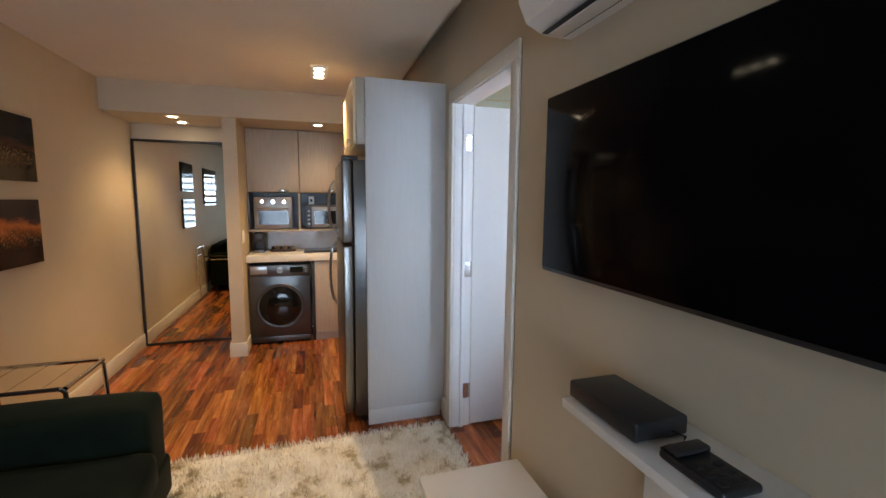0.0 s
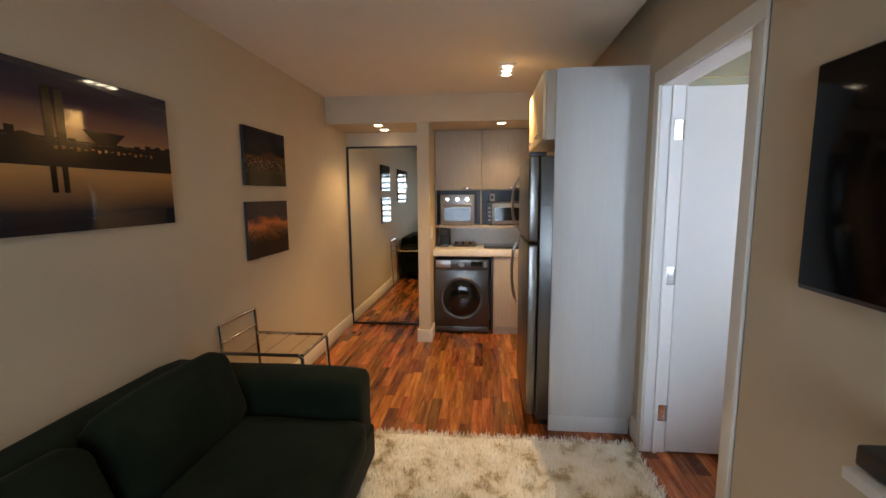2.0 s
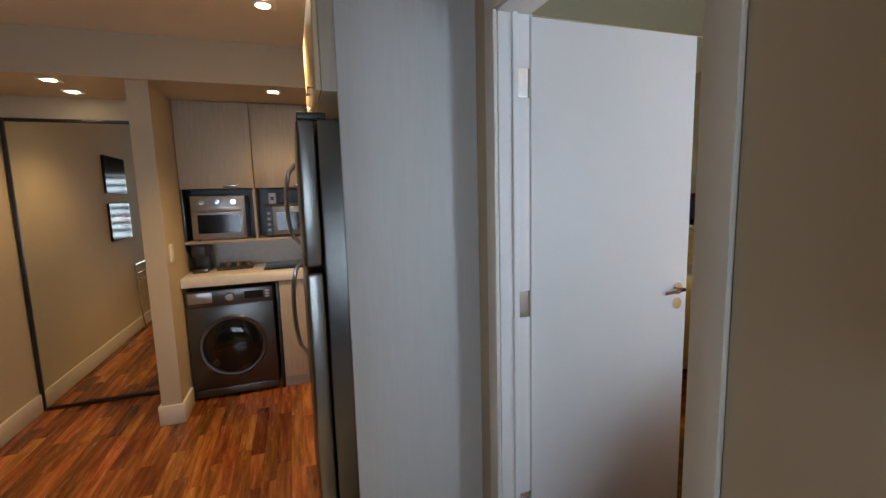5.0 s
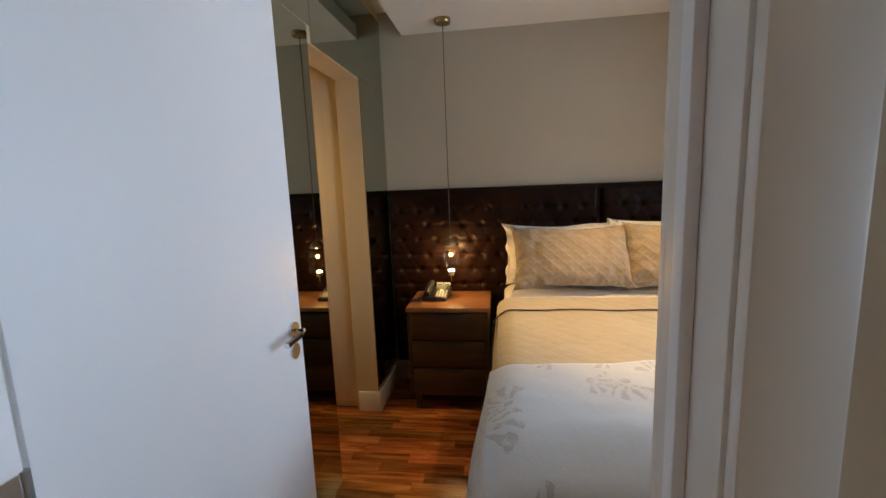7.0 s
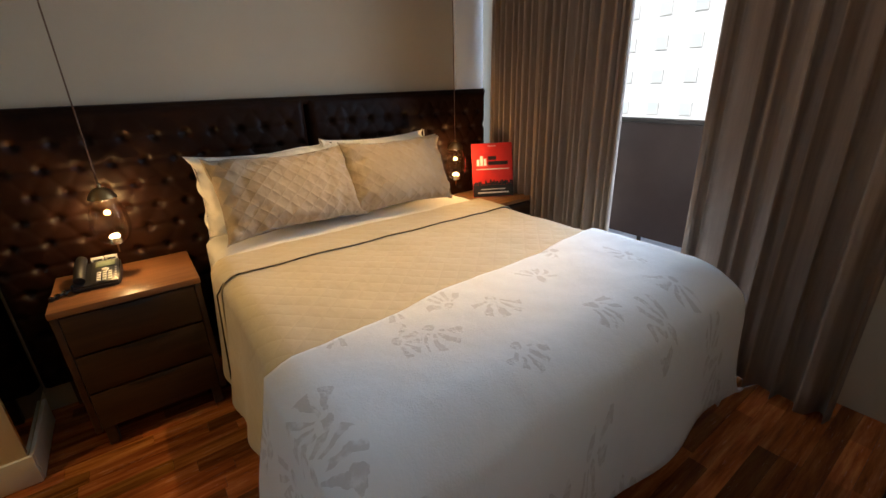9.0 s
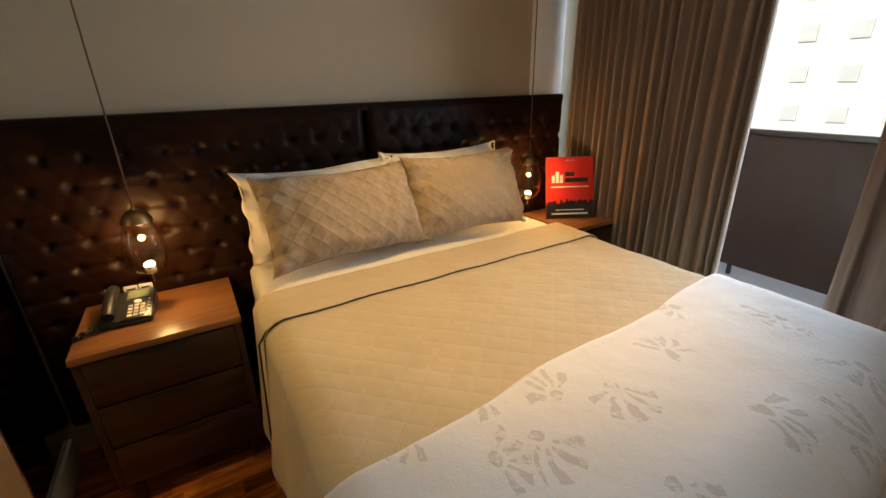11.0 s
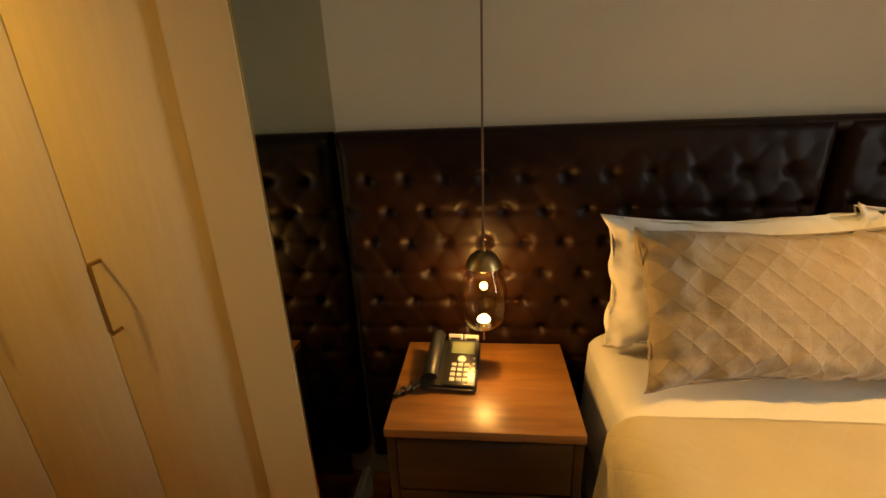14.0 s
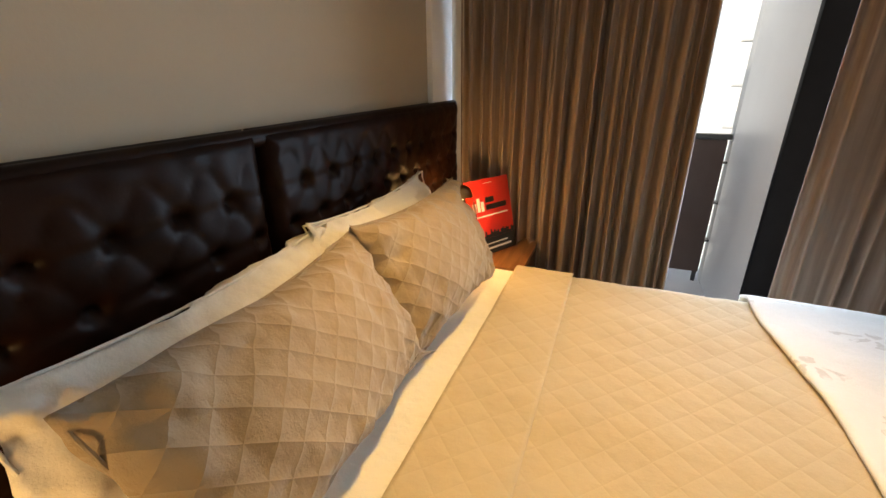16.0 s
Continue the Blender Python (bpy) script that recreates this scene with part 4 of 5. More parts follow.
def soft(x0, x1, y0, y1, z0, z1, r, amp, seed):
    """A plump upholstered block with slight unevenness."""
    bm = box(x0, x1, y0, y1, z0, z1, 0.0)
    bmesh.ops.subdivide_edges(bm, edges=bm.edges[:], cuts=9, use_grid_fill=True)
    c = Vector(((x0 + x1) / 2, (y0 + y1) / 2, (z0 + z1) / 2))
    hx, hy, hz = (x1 - x0) / 2, (y1 - y0) / 2, (z1 - z0) / 2
    for v in bm.verts:
        d = v.co - c
        q = Vector((max(-hx + r, min(hx - r, d.x)), max(-hy + r, min(hy - r, d.y)), max(-hz + r, min(hz - r, d.z))))
        e = d - q
        n = e.normalized() if e.length > 1e-6 else Vector((0, 0, 0))
        v.co = c + q + n * min(e.length, r) if e.length > r else v.co
        u = (1 - (d.x / hx) ** 2) * (1 - (d.y / hy) ** 2) if abs(abs(d.z) - hz) < 1e-5 else (1 - (d.y / hy) ** 2) * (1 - (d.z / hz) ** 2)
        v.co += n * amp * max(0, u) + Vector((1, 1, 1)) * noise.noise(v.co * 5 + Vector((seed, 0, 0))) * 0.006
    return bm


part("arm", soft(-0.46, 0.44, 0.74, 0.99, 0.12, 0.62, 0.045, 0.01, 1), M_SOFA, sf, angle=70)
part("arm", soft(-0.46, 0.44, -0.99, -0.74, 0.12, 0.62, 0.045, 0.01, 2), M_SOFA, sf, angle=70)
part("backrest", soft(-0.50, -0.28, -0.74, 0.74, 0.28, 0.74, 0.05, 0.01, 3), M_SOFA, sf, angle=70)
for y0, y1, s in ((-0.735, -0.003, 4), (0.003, 0.735, 5)):
    part("seat_cushion", soft(-0.27, 0.49, y0, y1, 0.29, 0.455, 0.05, 0.025, s), M_SOFA, sf, angle=70)
for y0, y1, s in ((-0.72, -0.01, 6), (0.01, 0.72, 7)):
    c = part("back_cushion", soft(-0.08, 0.08, y0, y1, -0.165, 0.165 + (0.03 if s == 7 else 0.0), 0.07, 0.02, s), M_SOFA, sf, angle=70)
    c.matrix_basis = pose(-0.20, 0, 0.60, 0, -20, 0)
for sx in (-0.4, 0.4):
    for sy in (-0.9, 0.9):
        part("leg", lathe([(0.0, 0.0), (0.018, 0.0), (0.028, 0.11), (0.0, 0.11)], 12, (sx, sy, 0)), M_NIGHTD, sf)

# chrome rack between sofa and mirror
rk = base_of("luggage_rack", -2.26, -0.155, 0.0, "chrome tubular luggage rack with a low back", "luggage rack")
x0, x1, y0, y1, zt = -0.24, 0.25, -0.195, 0.195, 0.60
for y in (y0, y1):
    part("side_rail", tube([(x0, y, zt), (x1 - 0.02, y, zt), (x1, y, zt - 0.02), (x1 + 0.03, y, 0.0)], 0.011), M_CHROME if y > 0 else M_DSTEEL, rk)
    part("back_leg", tube([(x0 + 0.02, y, 0.0), (x0 - 0.005, y, zt), (x0 - 0.012, y, 0.77)], 0.011), M_CHROME, rk)
part("front_rail", rod((x1, y0, zt), (x1, y1, zt), 0.011), M_CHROME, rk)
part("back_rail", rod((x0 - 0.012, y0, 0.77), (x0 - 0.012, y1, 0.77), 0.011), M_CHROME, rk)
part("back_rail", rod((x0 - 0.008, y0, 0.66), (x0 - 0.008, y1, 0.66), 0.006), M_CHROME, rk)
for k in range(3):
    xs = x0 + 0.1 + k * 0.14
    part("strap", box(xs, xs + 0.004, y0, y1, zt - 0.003, zt - 0.001), M_CHROME, rk)

# desk by the window, seen only in the hall mirror
dk = base_of("desk", -2.2, -3.45, 0.0, "black desk with clutter seen in the hall mirror", "desk")
part("top", box(-0.31, 0.35, -0.5, 0.5, 0.72, 0.75, 0.004), M_BLACK, dk)
part("cabinet", box(-0.29, 0.33, -0.46, 0.46, 0.05, 0.71, 0.004), M_BLACK, dk)
part("plinth", box(-0.27, 0.31, -0.44, 0.44, 0, 0.049), M_BLACK, dk)
pr = base_of("speaker", -2.3, -3.15, 0.75, "small black speaker on the desk", "speaker")
part("body", box(-0.07, 0.07, -0.07, 0.07, 0, 0.22, 0.01), M_BLACK, pr)
part("cone", lathe([(0.05, 0.0), (0.045, -0.008), (0.015, -0.02), (0.001, -0.015)], 20), M_RUBBER, pr).matrix_basis = pose(0, 0.0705, 0.09, -90)

# shaggy rug
RX0, RX1, RY0, RY1 = -1.70, -0.045, -2.35, -0.14
rg = tagged(holder("shag_rug"), "thick cream and beige shaggy wool rug on the parquet", "rug")
rng = np.random.default_rng(4)
bm = sheet(60, 80, lambda u, v: (RX0 + (RX1 - RX0) * u, RY0 + (RY1 - RY0) * v,
                                0.002 + (0.024 if 0 < u < 1 and 0 < v < 1 else 0) + 0.008 * noise.noise(Vector((u * 14, v * 18, 1)))*(0 < u < 1 and 0 < v < 1)))
part("backing", bm, M_RUG, rg, angle=80)
N = 26000
px = rng.uniform(RX0 - 0.01, RX1 + 0.01, N)
py = np.where(rng.random(N) < 0.78, rng.uniform(-1.3, RY1 + 0.012, N), rng.uniform(RY0, RY1, N))
ang, ln, lean = rng.uniform(0, 6.283, N), rng.uniform(0.022, 0.045, N), rng.uniform(0.2, 1.1, N)
wx, wy = -np.sin(ang) * 0.0045, np.cos(ang) * 0.0045
z0 = np.full(N, 0.012)
tx, ty, tz = px + np.cos(ang) * ln * np.sin(lean), py + np.sin(ang) * ln * np.sin(lean), 0.018 + ln * np.cos(lean)
verts = np.empty((N, 3, 3))
verts[:, 0] = np.stack([px - wx, py - wy, z0], 1)
verts[:, 1] = np.stack([px + wx, py + wy, z0], 1)
verts[:, 2] = np.stack([tx, ty, tz], 1)
me = bpy.data.meshes.new("pile")
me.from_pydata(verts.reshape(-1, 3).tolist(), [], np.arange(3 * N).reshape(-1, 3).tolist())
me.materials.append(M_RUG)
pile = new("pile", me)
pile.parent = rg
pile["kind"] = "stuff"

# ---- bedroom ----
ROOM = BEDROOM
# tufted headboard
HB0, HB1, HZ0, HZ1 = -2.77, 0.094, 0.16, 1.445
SEAM = -1.398
hb = base_of("headboard", XH, SEAM, 0.0, "wide dark brown button-tufted leather headboard in two panels", "headboard")
TY, TZ = 0.064, 0.108


def tuft(y, z, ya, yb):
    u, v = y / TY + z / TZ, y / TY - z / TZ
    crease = (abs(math.sin(math.pi * u / 2)) * abs(math.sin(math.pi * v / 2))) ** 0.28
    row = min(1.0, abs(z / TZ - round(z / TZ)) / 0.16) ** 0.6
    ru, rv = round(u / 2) * 2, round(v / 2) * 2
    by, bz = (ru + rv) / 2 * TY, (ru - rv) / 2 * TZ
    dimple = 1 - math.exp(-((y - by) ** 2 + (z - bz) ** 2) / (2 * 0.0125 ** 2))
    a = 0.20 * crease + 0.18 * row + 0.62 * dimple
    rim = min(1, min(y - ya, yb - y, HZ1 - z) / 0.045)
    top = min(1.0, max(0.0, (HZ1 - 0.055 - z) / 0.02))
    h = 0.036 * a * top + 0.036 * (1 - top)
    edge = max(0.0, rim)
    return (0.028 + h) * math.sqrt(max(0, 1 - (1 - edge) ** 2)) + 0.002


for ya, yb in ((HB0, SEAM - 0.003), (SEAM + 0.003, HB1)):
    nu, nv = int((yb - ya) / 0.009), int((HZ1 - HZ0) / 0.009)
    bm = sheet(nu, nv, lambda u, v: (-tuft(ya + (yb - ya) * u, HZ0 + (HZ1 - HZ0) * v, ya, yb) + noise.noise(Vector((u * 30, v * 25, ya))) * 0.003,
                                     ya + (yb - ya) * u - SEAM, HZ0 + (HZ1 - HZ0) * v))
    p = part("panel", bm, M_LEATHER, hb, angle=180)
    bb = bmesh.new()
    bmesh.ops.create_icosphere(bb, subdivisions=2, radius=0.008)
    bmesh.ops.scale(bb, vec=(0.5, 1, 1), verts=bb.verts)
    me = finish(bb, "button", M_SHADE_BUTTON)
    for i in range(int(ya / TY) - 2, int(yb / TY) + 3):
        for j in range(4, 14):
            y, z = i * TY, j * TZ
            if (i + j) % 2 or not (ya + 0.03 < y < yb - 0.03) or not 0.5 < z < HZ1 - 0.07:
                continue
            o = new("button", me)
            o.parent = p
            o.location = (-0.030, y - SEAM, z)
part("back_board", box(-0.001, 0.0, HB0 - SEAM, HB1 - SEAM, HZ0, HZ1 - 0.01), M_NIGHTD, hb)
part("top_roll", rod((-0.030, HB0 - SEAM + 0.01, HZ1 - 0.022), (-0.030, HB1 - SEAM - 0.004, HZ1 - 0.022), 0.022, 12), M_LEATHER, hb)
part("foot", box(-0.03, 0.0, HB0 - SEAM + 0.1, HB1 - SEAM - 0.1, 0.0, HZ0), M_NIGHTD, hb)

# bed
BY0, BY1, BZ, BX0, BX1 = -2.36, -0.72, 0.76, 0.80, 2.715
bed = base_of("double_bed", 1.76, -1.54, 0.0, "double bed base with a white valance", "bed")
part("box_spring", box(-0.93, 0.95, -0.78, 0.78, 0.12, 0.42, 0.03, 3), M_SHEET, bed)
part("mattress", box(-0.94, 0.95, -0.80, 0.80, 0.421, 0.715, 0.06, 4), M_SHEET, bed)
for sx in (-0.85, 0.85):
    for sy in (-0.7, 0.7):
        part("leg", rod((sx, sy, 0), (sx, sy, 0.12), 0.03), M_BLACK, bed)
bm = sheet(80, 6, lambda u, v: (-0.945 + 1.89 * u, 0.785 + 0.006 * math.sin(u * 95) * (1 - v), 0.07 + 0.33 * v))
part("valance", bm, M_SHEET, bed, angle=80, solid=0.004)
bm = sheet(80, 6, lambda u, v: (-0.945 + 0.008 * math.sin(u * 80) * (1 - v), -0.785 + 1.57 * u, 0.07 + 0.33 * v))
part("valance", bm, M_SHEET, bed, angle=80, solid=0.004)


def drape(x0, x1, top, y0, y1, low, out, waves, amp, nx, end_drop=None, edge=None, seed=0, r=0.07):
    """A cloth laid over the bed: flat top, rounded shoulders, wavy hanging sides; end_drop hangs over the foot."""
    side = top - low
    total = (y1 - y0) + 2 * side

    def cross(s):
        d = s * total
        if d < side:
            return y0 - out * (1 - d / side), low + d, 1 - d / side
        if d > total - side:
            e = (d - (total - side))
            return y1 + out * e / side, top - e, e / side
        return y0 + d - side, top, 0.0

    def fn(u, v):
        y, z, hang = cross(v)
        xa = x0 if end_drop is None else x0
        x = xa + (x1 - xa) * u
        if edge:
            x = xa + (edge(y) - xa) * u
        k = min(1, min(abs(y - y0), abs(y - y1)) / r) if hang == 0 else 0
        z2 = z - (0.035 * (1 - k) ** 2 if hang == 0 else 0.035 if hang < 0.08 else 0.035)
        sgn = 1 if y > (y0 + y1) / 2 else -1
        wv = math.sin(x * waves + seed) * amp * hang + noise.noise(Vector((x * 4, z * 3, seed + sgn))) * amp * hang
        if hang > 0:
            y += sgn * (wv + out * 0.2)
        z2 += 0.006 * noise.noise(Vector((x * 5, y * 5, seed))) + 0.003 * noise.noise(Vector((x * 17, y * 17, seed)))
        if end_drop is not None:
            w = 0.26
            if u < w:
                e = 1 - u / w
                x = xa + 0.02 * math.sin(y * 9 + seed) * e - 0.02 * e
                z2 = low + (z2 - 0.10 - low) * (1 - e) if hang == 0 else low + (max(low, z2 - 0.10) - low) * (1 - e)
                if e < 0.25:
                    x += 0.02 * (1 - e * 4) ** 2
            else:
                f = (u - w) / (1 - w)
                xe = edge(y) if edge else x1
                x = xa + 0.02 + (xe - xa - 0.02) * f
                z2 -= 0.10 * (1 - min(1, f * 3.2)) ** 2
        return (x, y, z2)

    return sheet(nx, 90, fn, uv=lambda u, v: ((x1 - x0) * u, total * v))


sp = tagged(holder("bedspread"), "quilted taupe bedspread with a painted shadow line along its fold", "bedspread")
bm = drape(1.0, 2.08, BZ, BY0 - 0.01, BY1 + 0.01, 0.24, 0.06, 22, 0.012, 60, seed=2)
part("cover", bm, M_COVER, sp, angle=80, solid=0.008)
bm = drape(2.056, 2.30, BZ + 0.012, BY0 - 0.018, BY1 + 0.018, 0.27, 0.05, 20, 0.010, 20, seed=2)
part("turned_fold", bm, M_COVER, sp, angle=80, solid=0.004)


pts = []
for k in range(60):
    f = k / 59
    L = 0.42
    d = f * (BY1 - BY0 + 2 * L + 0.04)
    w = BY1 - BY0 + 0.04
    if d < L:
        pts.append((2.062 + 0.01 * math.sin(k), BY0 - 0.045 - 0.03 * (1 - d / L), BZ - L + d - 0.03))
    elif d > L + w:
        e = d - L - w
        pts.append((2.062 - 0.10 * e, BY1 + 0.045 + 0.03 * e / L, BZ - e - 0.03))
    else:
        y = BY0 - 0.02 + d - L
        k2 = min(1, min(y - BY0 + 0.02, BY1 + 0.02 - y) / 0.07)
        pts.append((2.061, y, BZ + 0.006 - 0.035 * (1 - k2) ** 2 + 0.006 * noise.noise(Vector((2.06 * 5, y * 5, 2)))))
# dark tube in place of the shadow under the fold's edge
part("seam_or_shade", tube(pts, 0.0038, 6), M_SHADE_BUTTON, sp, "dark brown line painted as the fold's shadow")

st = tagged(holder("bed_sheet"), "white cotton fitted sheet showing at the bed head", "sheet")
bm = drape(2.25, 2.72, BZ - 0.004, BY0 + 0.02, BY1 - 0.02, 0.42, 0.01, 10, 0.004, 20, seed=5)
part("cloth", bm, M_SHEET, st, angle=80, solid=0.006)

bl = tagged(holder("throw_blanket"), "soft white fleece throw with taupe prints over the bed foot", "blanket")
bm = drape(0.735, 1.40, BZ + 0.022, BY0 - 0.03, BY1 + 0.03, 0.16, 0.10, 9, 0.03, 56, end_drop=True,
           edge=lambda y: 1.30 + 0.13 * (BY1 - y) / (BY1 - BY0) + 0.012 * math.sin(y * 8), seed=9)
part("cloth", bm, M_FLEECE, bl, angle=80, solid=0.012)


def pillow(w, h, d, flange, seed, tuck=0.0):
    """A stuffed pillow, w wide (y), h high (z), with a flat border and creased corners."""
    bm = bmesh.new()
    for side in (-1, 1):
        def fn(u, v, side=side):
            a, b = 2 * u - 1, 2 * v - 1
            ex = 1 - 0.05 * (1 - b * b)
            ez = 1 - 0.12 * (1 - a * a)
            y, z = a * w / 2 * ex, b * h / 2 * ez
            ia, ib = min(1, (1 - abs(a)) * w / 2 / max(flange, 1e-4)), min(1, (1 - abs(b)) * h / 2 / max(flange, 1e-4))
            fa, fb = abs(a) ** 2.2, abs(b) ** 2.2
            t = math.sqrt(max(0, (1 - fa) * (1 - fb))) ** 1.0
            k = max(0.0, min(1.0, (min(ia, ib) - 0.2) / 0.8))
            t *= 0.3 + 0.7 * k * k * (3 - 2 * k)
            wr = noise.noise(Vector((y * 16 + seed, z * 16, 0.5))) * 0.018 * (0.3 + fa + fb) + noise.noise(Vector((y * 38, z * 38 + seed, 0.5))) * 0.009 * (0.2 + fa + fb)
            x = side * (d / 2 * t + 0.003) + wr
            if flange > 0.03:
                ripple = abs(a) ** 12 * math.sin(b * 6.5 + seed) + abs(b) ** 12 * math.sin(a * 9 + seed)
                x += 0.014 * ripple
                y += 0.012 * a * abs(a) ** 12 * math.sin(b * 8 + seed * 2)
            ear = (abs(a) * abs(b)) ** 10
            y, z = y * (1 + 0.03 * ear), z * (1 + 0.025 * ear)
            sag = 0.02 * noise.noise(Vector((seed, y * 3, 0)))
            return (x, y, z + sag)
        sheet(56, 40, fn, bm=bm, uv=lambda u, v: (u * w, v * h))
    bmesh.ops.remove_doubles(bm, verts=bm.verts, dist=0.0075)
    return bm


def place_pillow(name, bl_, br, tl, w, h, d, mat, label, seed, flange):
    p = tagged(holder(name), label, "pillow", "bed pillows")
    e1 = (Vector(br) - Vector(bl_)).normalized()
    up = (Vector(tl) - Vector(bl_))
    up = (up - e1 * up.dot(e1)).normalized()
    ymat = -e1
    xmat = ymat.cross(up)
    c = (Vector(br) + Vector(bl_)) / 2 + up * h / 2
    m = Matrix((xmat, ymat, up)).transposed().to_4x4()
    m.translation = c
    p.matrix_world = Matrix.Translation(ROOM) @ m
    part("case", pillow(w, h, d, flange, seed), mat, p, angle=180)
    rim = [(0.002 * math.sin(9 * k), 0.985 * w / 2 * a * (1 - 0.05 * (1 - c * c)), 0.985 * h / 2 * c * (1 - 0.12 * (1 - a * a))) for k, (a, c) in enumerate(
        [(-1 + k / 10, -1) for k in range(20)] + [(1, -1 + k / 10) for k in range(20)] + [(1 - k / 10, 1) for k in range(20)] + [(-1, 1 - k / 10) for k in range(21)])]
    part("seam_or_shade", tube(rim, 0.0035, 6), mat, p, "corded seam round the edge")
    return p


place_pillow("pillow", (2.59, -0.745, 0.785), (2.59, -1.47, 0.785), (2.672, -0.745, 1.2), 0.725, 0.41, 0.15, M_SHEET, "plump white cotton pillow with a flat stitched border", 3.0, 0.05)
place_pillow("pillow", (2.59, -1.41, 0.785), (2.59, -2.16, 0.785), (2.672, -1.41, 1.2), 0.74, 0.43, 0.15, M_SHEET, "plump white cotton pillow with a flat stitched border", 8.0, 0.05)
place_pillow("pillow_sham", (2.36, -0.80, 0.80), (2.40, -1.54, 0.80), (2.56, -0.80, 1.17), 0.745, 0.425, 0.19, M_TAUPE, "quilted taupe pillow sham leaning on a white pillow", 5.0, 0.025)
place_pillow("pillow_sham", (2.40, -1.50, 0.80), (2.36, -2.13, 0.80), (2.58, -1.50, 1.17), 0.66, 0.43, 0.19, M_TAUPE, "quilted taupe pillow sham with crinkled corners", 12.0, 0.025)


def nightstand(yc, w):
    t = base_of("nightstand", 2.50, yc, 0.0, "dark walnut nightstand with three drawers beside the bed", "nightstand", "nightstands")
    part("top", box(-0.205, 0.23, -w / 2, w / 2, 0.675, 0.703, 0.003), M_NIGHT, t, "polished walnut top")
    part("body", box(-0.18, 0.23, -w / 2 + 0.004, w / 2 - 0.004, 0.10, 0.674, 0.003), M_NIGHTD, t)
    for k in range(3):
        z = 0.115 + k * 0.187
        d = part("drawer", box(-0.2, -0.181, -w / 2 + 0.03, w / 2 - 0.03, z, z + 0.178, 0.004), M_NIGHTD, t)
        # flat black slips paint the shade of a scooped finger hold; nothing is cut
        grip_shade = bmesh.new()
        for q in range(8):
            y0, y1 = -0.10 + q * 0.025, -0.075 + q * 0.025
            dip = 0.020 * math.sin(math.pi * (q + 0.5) / 8) ** 0.5
            box(-0.2025, -0.2005, y0, y1, z + 0.178 - dip, z + 0.177, bm=grip_shade)
        part("grip_shade", grip_shade, M_BLACK, d, "flat black patch painted as the shade in a finger scoop")
    for s in (-1, 1):
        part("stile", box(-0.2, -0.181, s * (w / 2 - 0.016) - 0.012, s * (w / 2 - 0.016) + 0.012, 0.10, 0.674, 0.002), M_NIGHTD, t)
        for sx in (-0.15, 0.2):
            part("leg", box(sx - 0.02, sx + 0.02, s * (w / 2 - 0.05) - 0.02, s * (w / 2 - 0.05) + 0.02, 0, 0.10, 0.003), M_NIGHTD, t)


nightstand(-0.375, 0.535)
nightstand(-2.66, 0.46)


def pendant(y):
    t = base_of("pendant_lamp", 2.57, y, ZC + 0.005, "slim pendant lamp with a bronze cap and clear glass", "pendant lamp", "bedside pendants")
    part("ceiling_rose", lathe([(0.0, 0.0), (0.05, 0.0), (0.052, -0.02), (0.046, -0.03), (0.0, -0.032)], 32), M_BRONZE, t)
    part("cord", tube([(0, 0, -0.03), (0, 0, -0.7), (0, 0, -1.38)], 0.003), M_CORD, t, "brown textile cord")
    z = -1.44
    cap = part("cap", lathe([(0.003, z + 0.064), (0.007, z + 0.06), (0.008, z + 0.048), (0.024, z + 0.043), (0.040, z + 0.030), (0.050, z + 0.012), (0.053, z), (0.050, z), (0.038, z + 0.026), (0.0, z + 0.038)], 36), M_BRONZE, t, "domed bronze cap")
    part("led", rod((0, 0, z - 0.006), (0, 0, z + 0.020), 0.015, 16), M_BULB, cap, "lit lamp")
    outer = [(0.045, z - 0.004), (0.058, z - 0.03), (0.069, z - 0.07), (0.073, z - 0.11), (0.068, z - 0.155), (0.054, z - 0.19), (0.034, z - 0.203)]
    inner = [(r - 0.0015, h + (0.003 if h < z - 0.18 else 0)) for r, h in outer[::-1]]
    g = part("glass", lathe(outer + inner + [outer[0]], 40), M_AMBER, t, "clear blown glass shade", angle=80)
    g.visible_shadow = False
    b = part("base_cup", lathe([(0.0, z - 0.180), (0.020, z - 0.180), (0.026, z - 0.197), (0.022, z - 0.21), (0.0, z - 0.212)], 24), M_CHROME, t, "polished bottom cup")
    part("led", lathe([(0.0, z - 0.164), (0.010, z - 0.165), (0.019, z - 0.173), (0.021, z - 0.179), (0.0, z - 0.1795)], 20), M_BULB, b, "lit lower lamp")
    part("tail", rod((0, 0, z - 0.212), (0, 0, z - 0.25), 0.003, 8), M_BRONZE, t)
    lamp("pendant_glow", 'POINT', Matrix.Translation(ROOM) @ pose(2.57, y, ZC + z - 0.06), 5.6, (1.0, 0.60, 0.22), radius=0.012)


pendant(-0.378)
pendant(-2.335)

# telephone on the nightstand
ph = base_of("telephone", 2.55, -0.275, 0.703, "black desk telephone with a display and pale keys", "telephone", rz=-4)
bm = bmesh.new()
sh_ = [(-0.10, 0.0), (0.10, 0.0), (0.10, 0.062), (-0.10, 0.020)]
a = [bm.verts.new((x, -0.085, z)) for x, z in sh_]
b = [bm.verts.new((x, 0.085, z)) for x, z in sh_]
for i in range(4):
    j = (i + 1) % 4
    bm.faces.new((a[i], a[j], b[j], b[i]))
bm.faces.new(a)
bm.faces.new(b[::-1])
bmesh.ops.bevel(bm, geom=bm.edges[:], offset=0.006, segments=2, affect='EDGES')
part("body", bm, M_BLACK, ph)
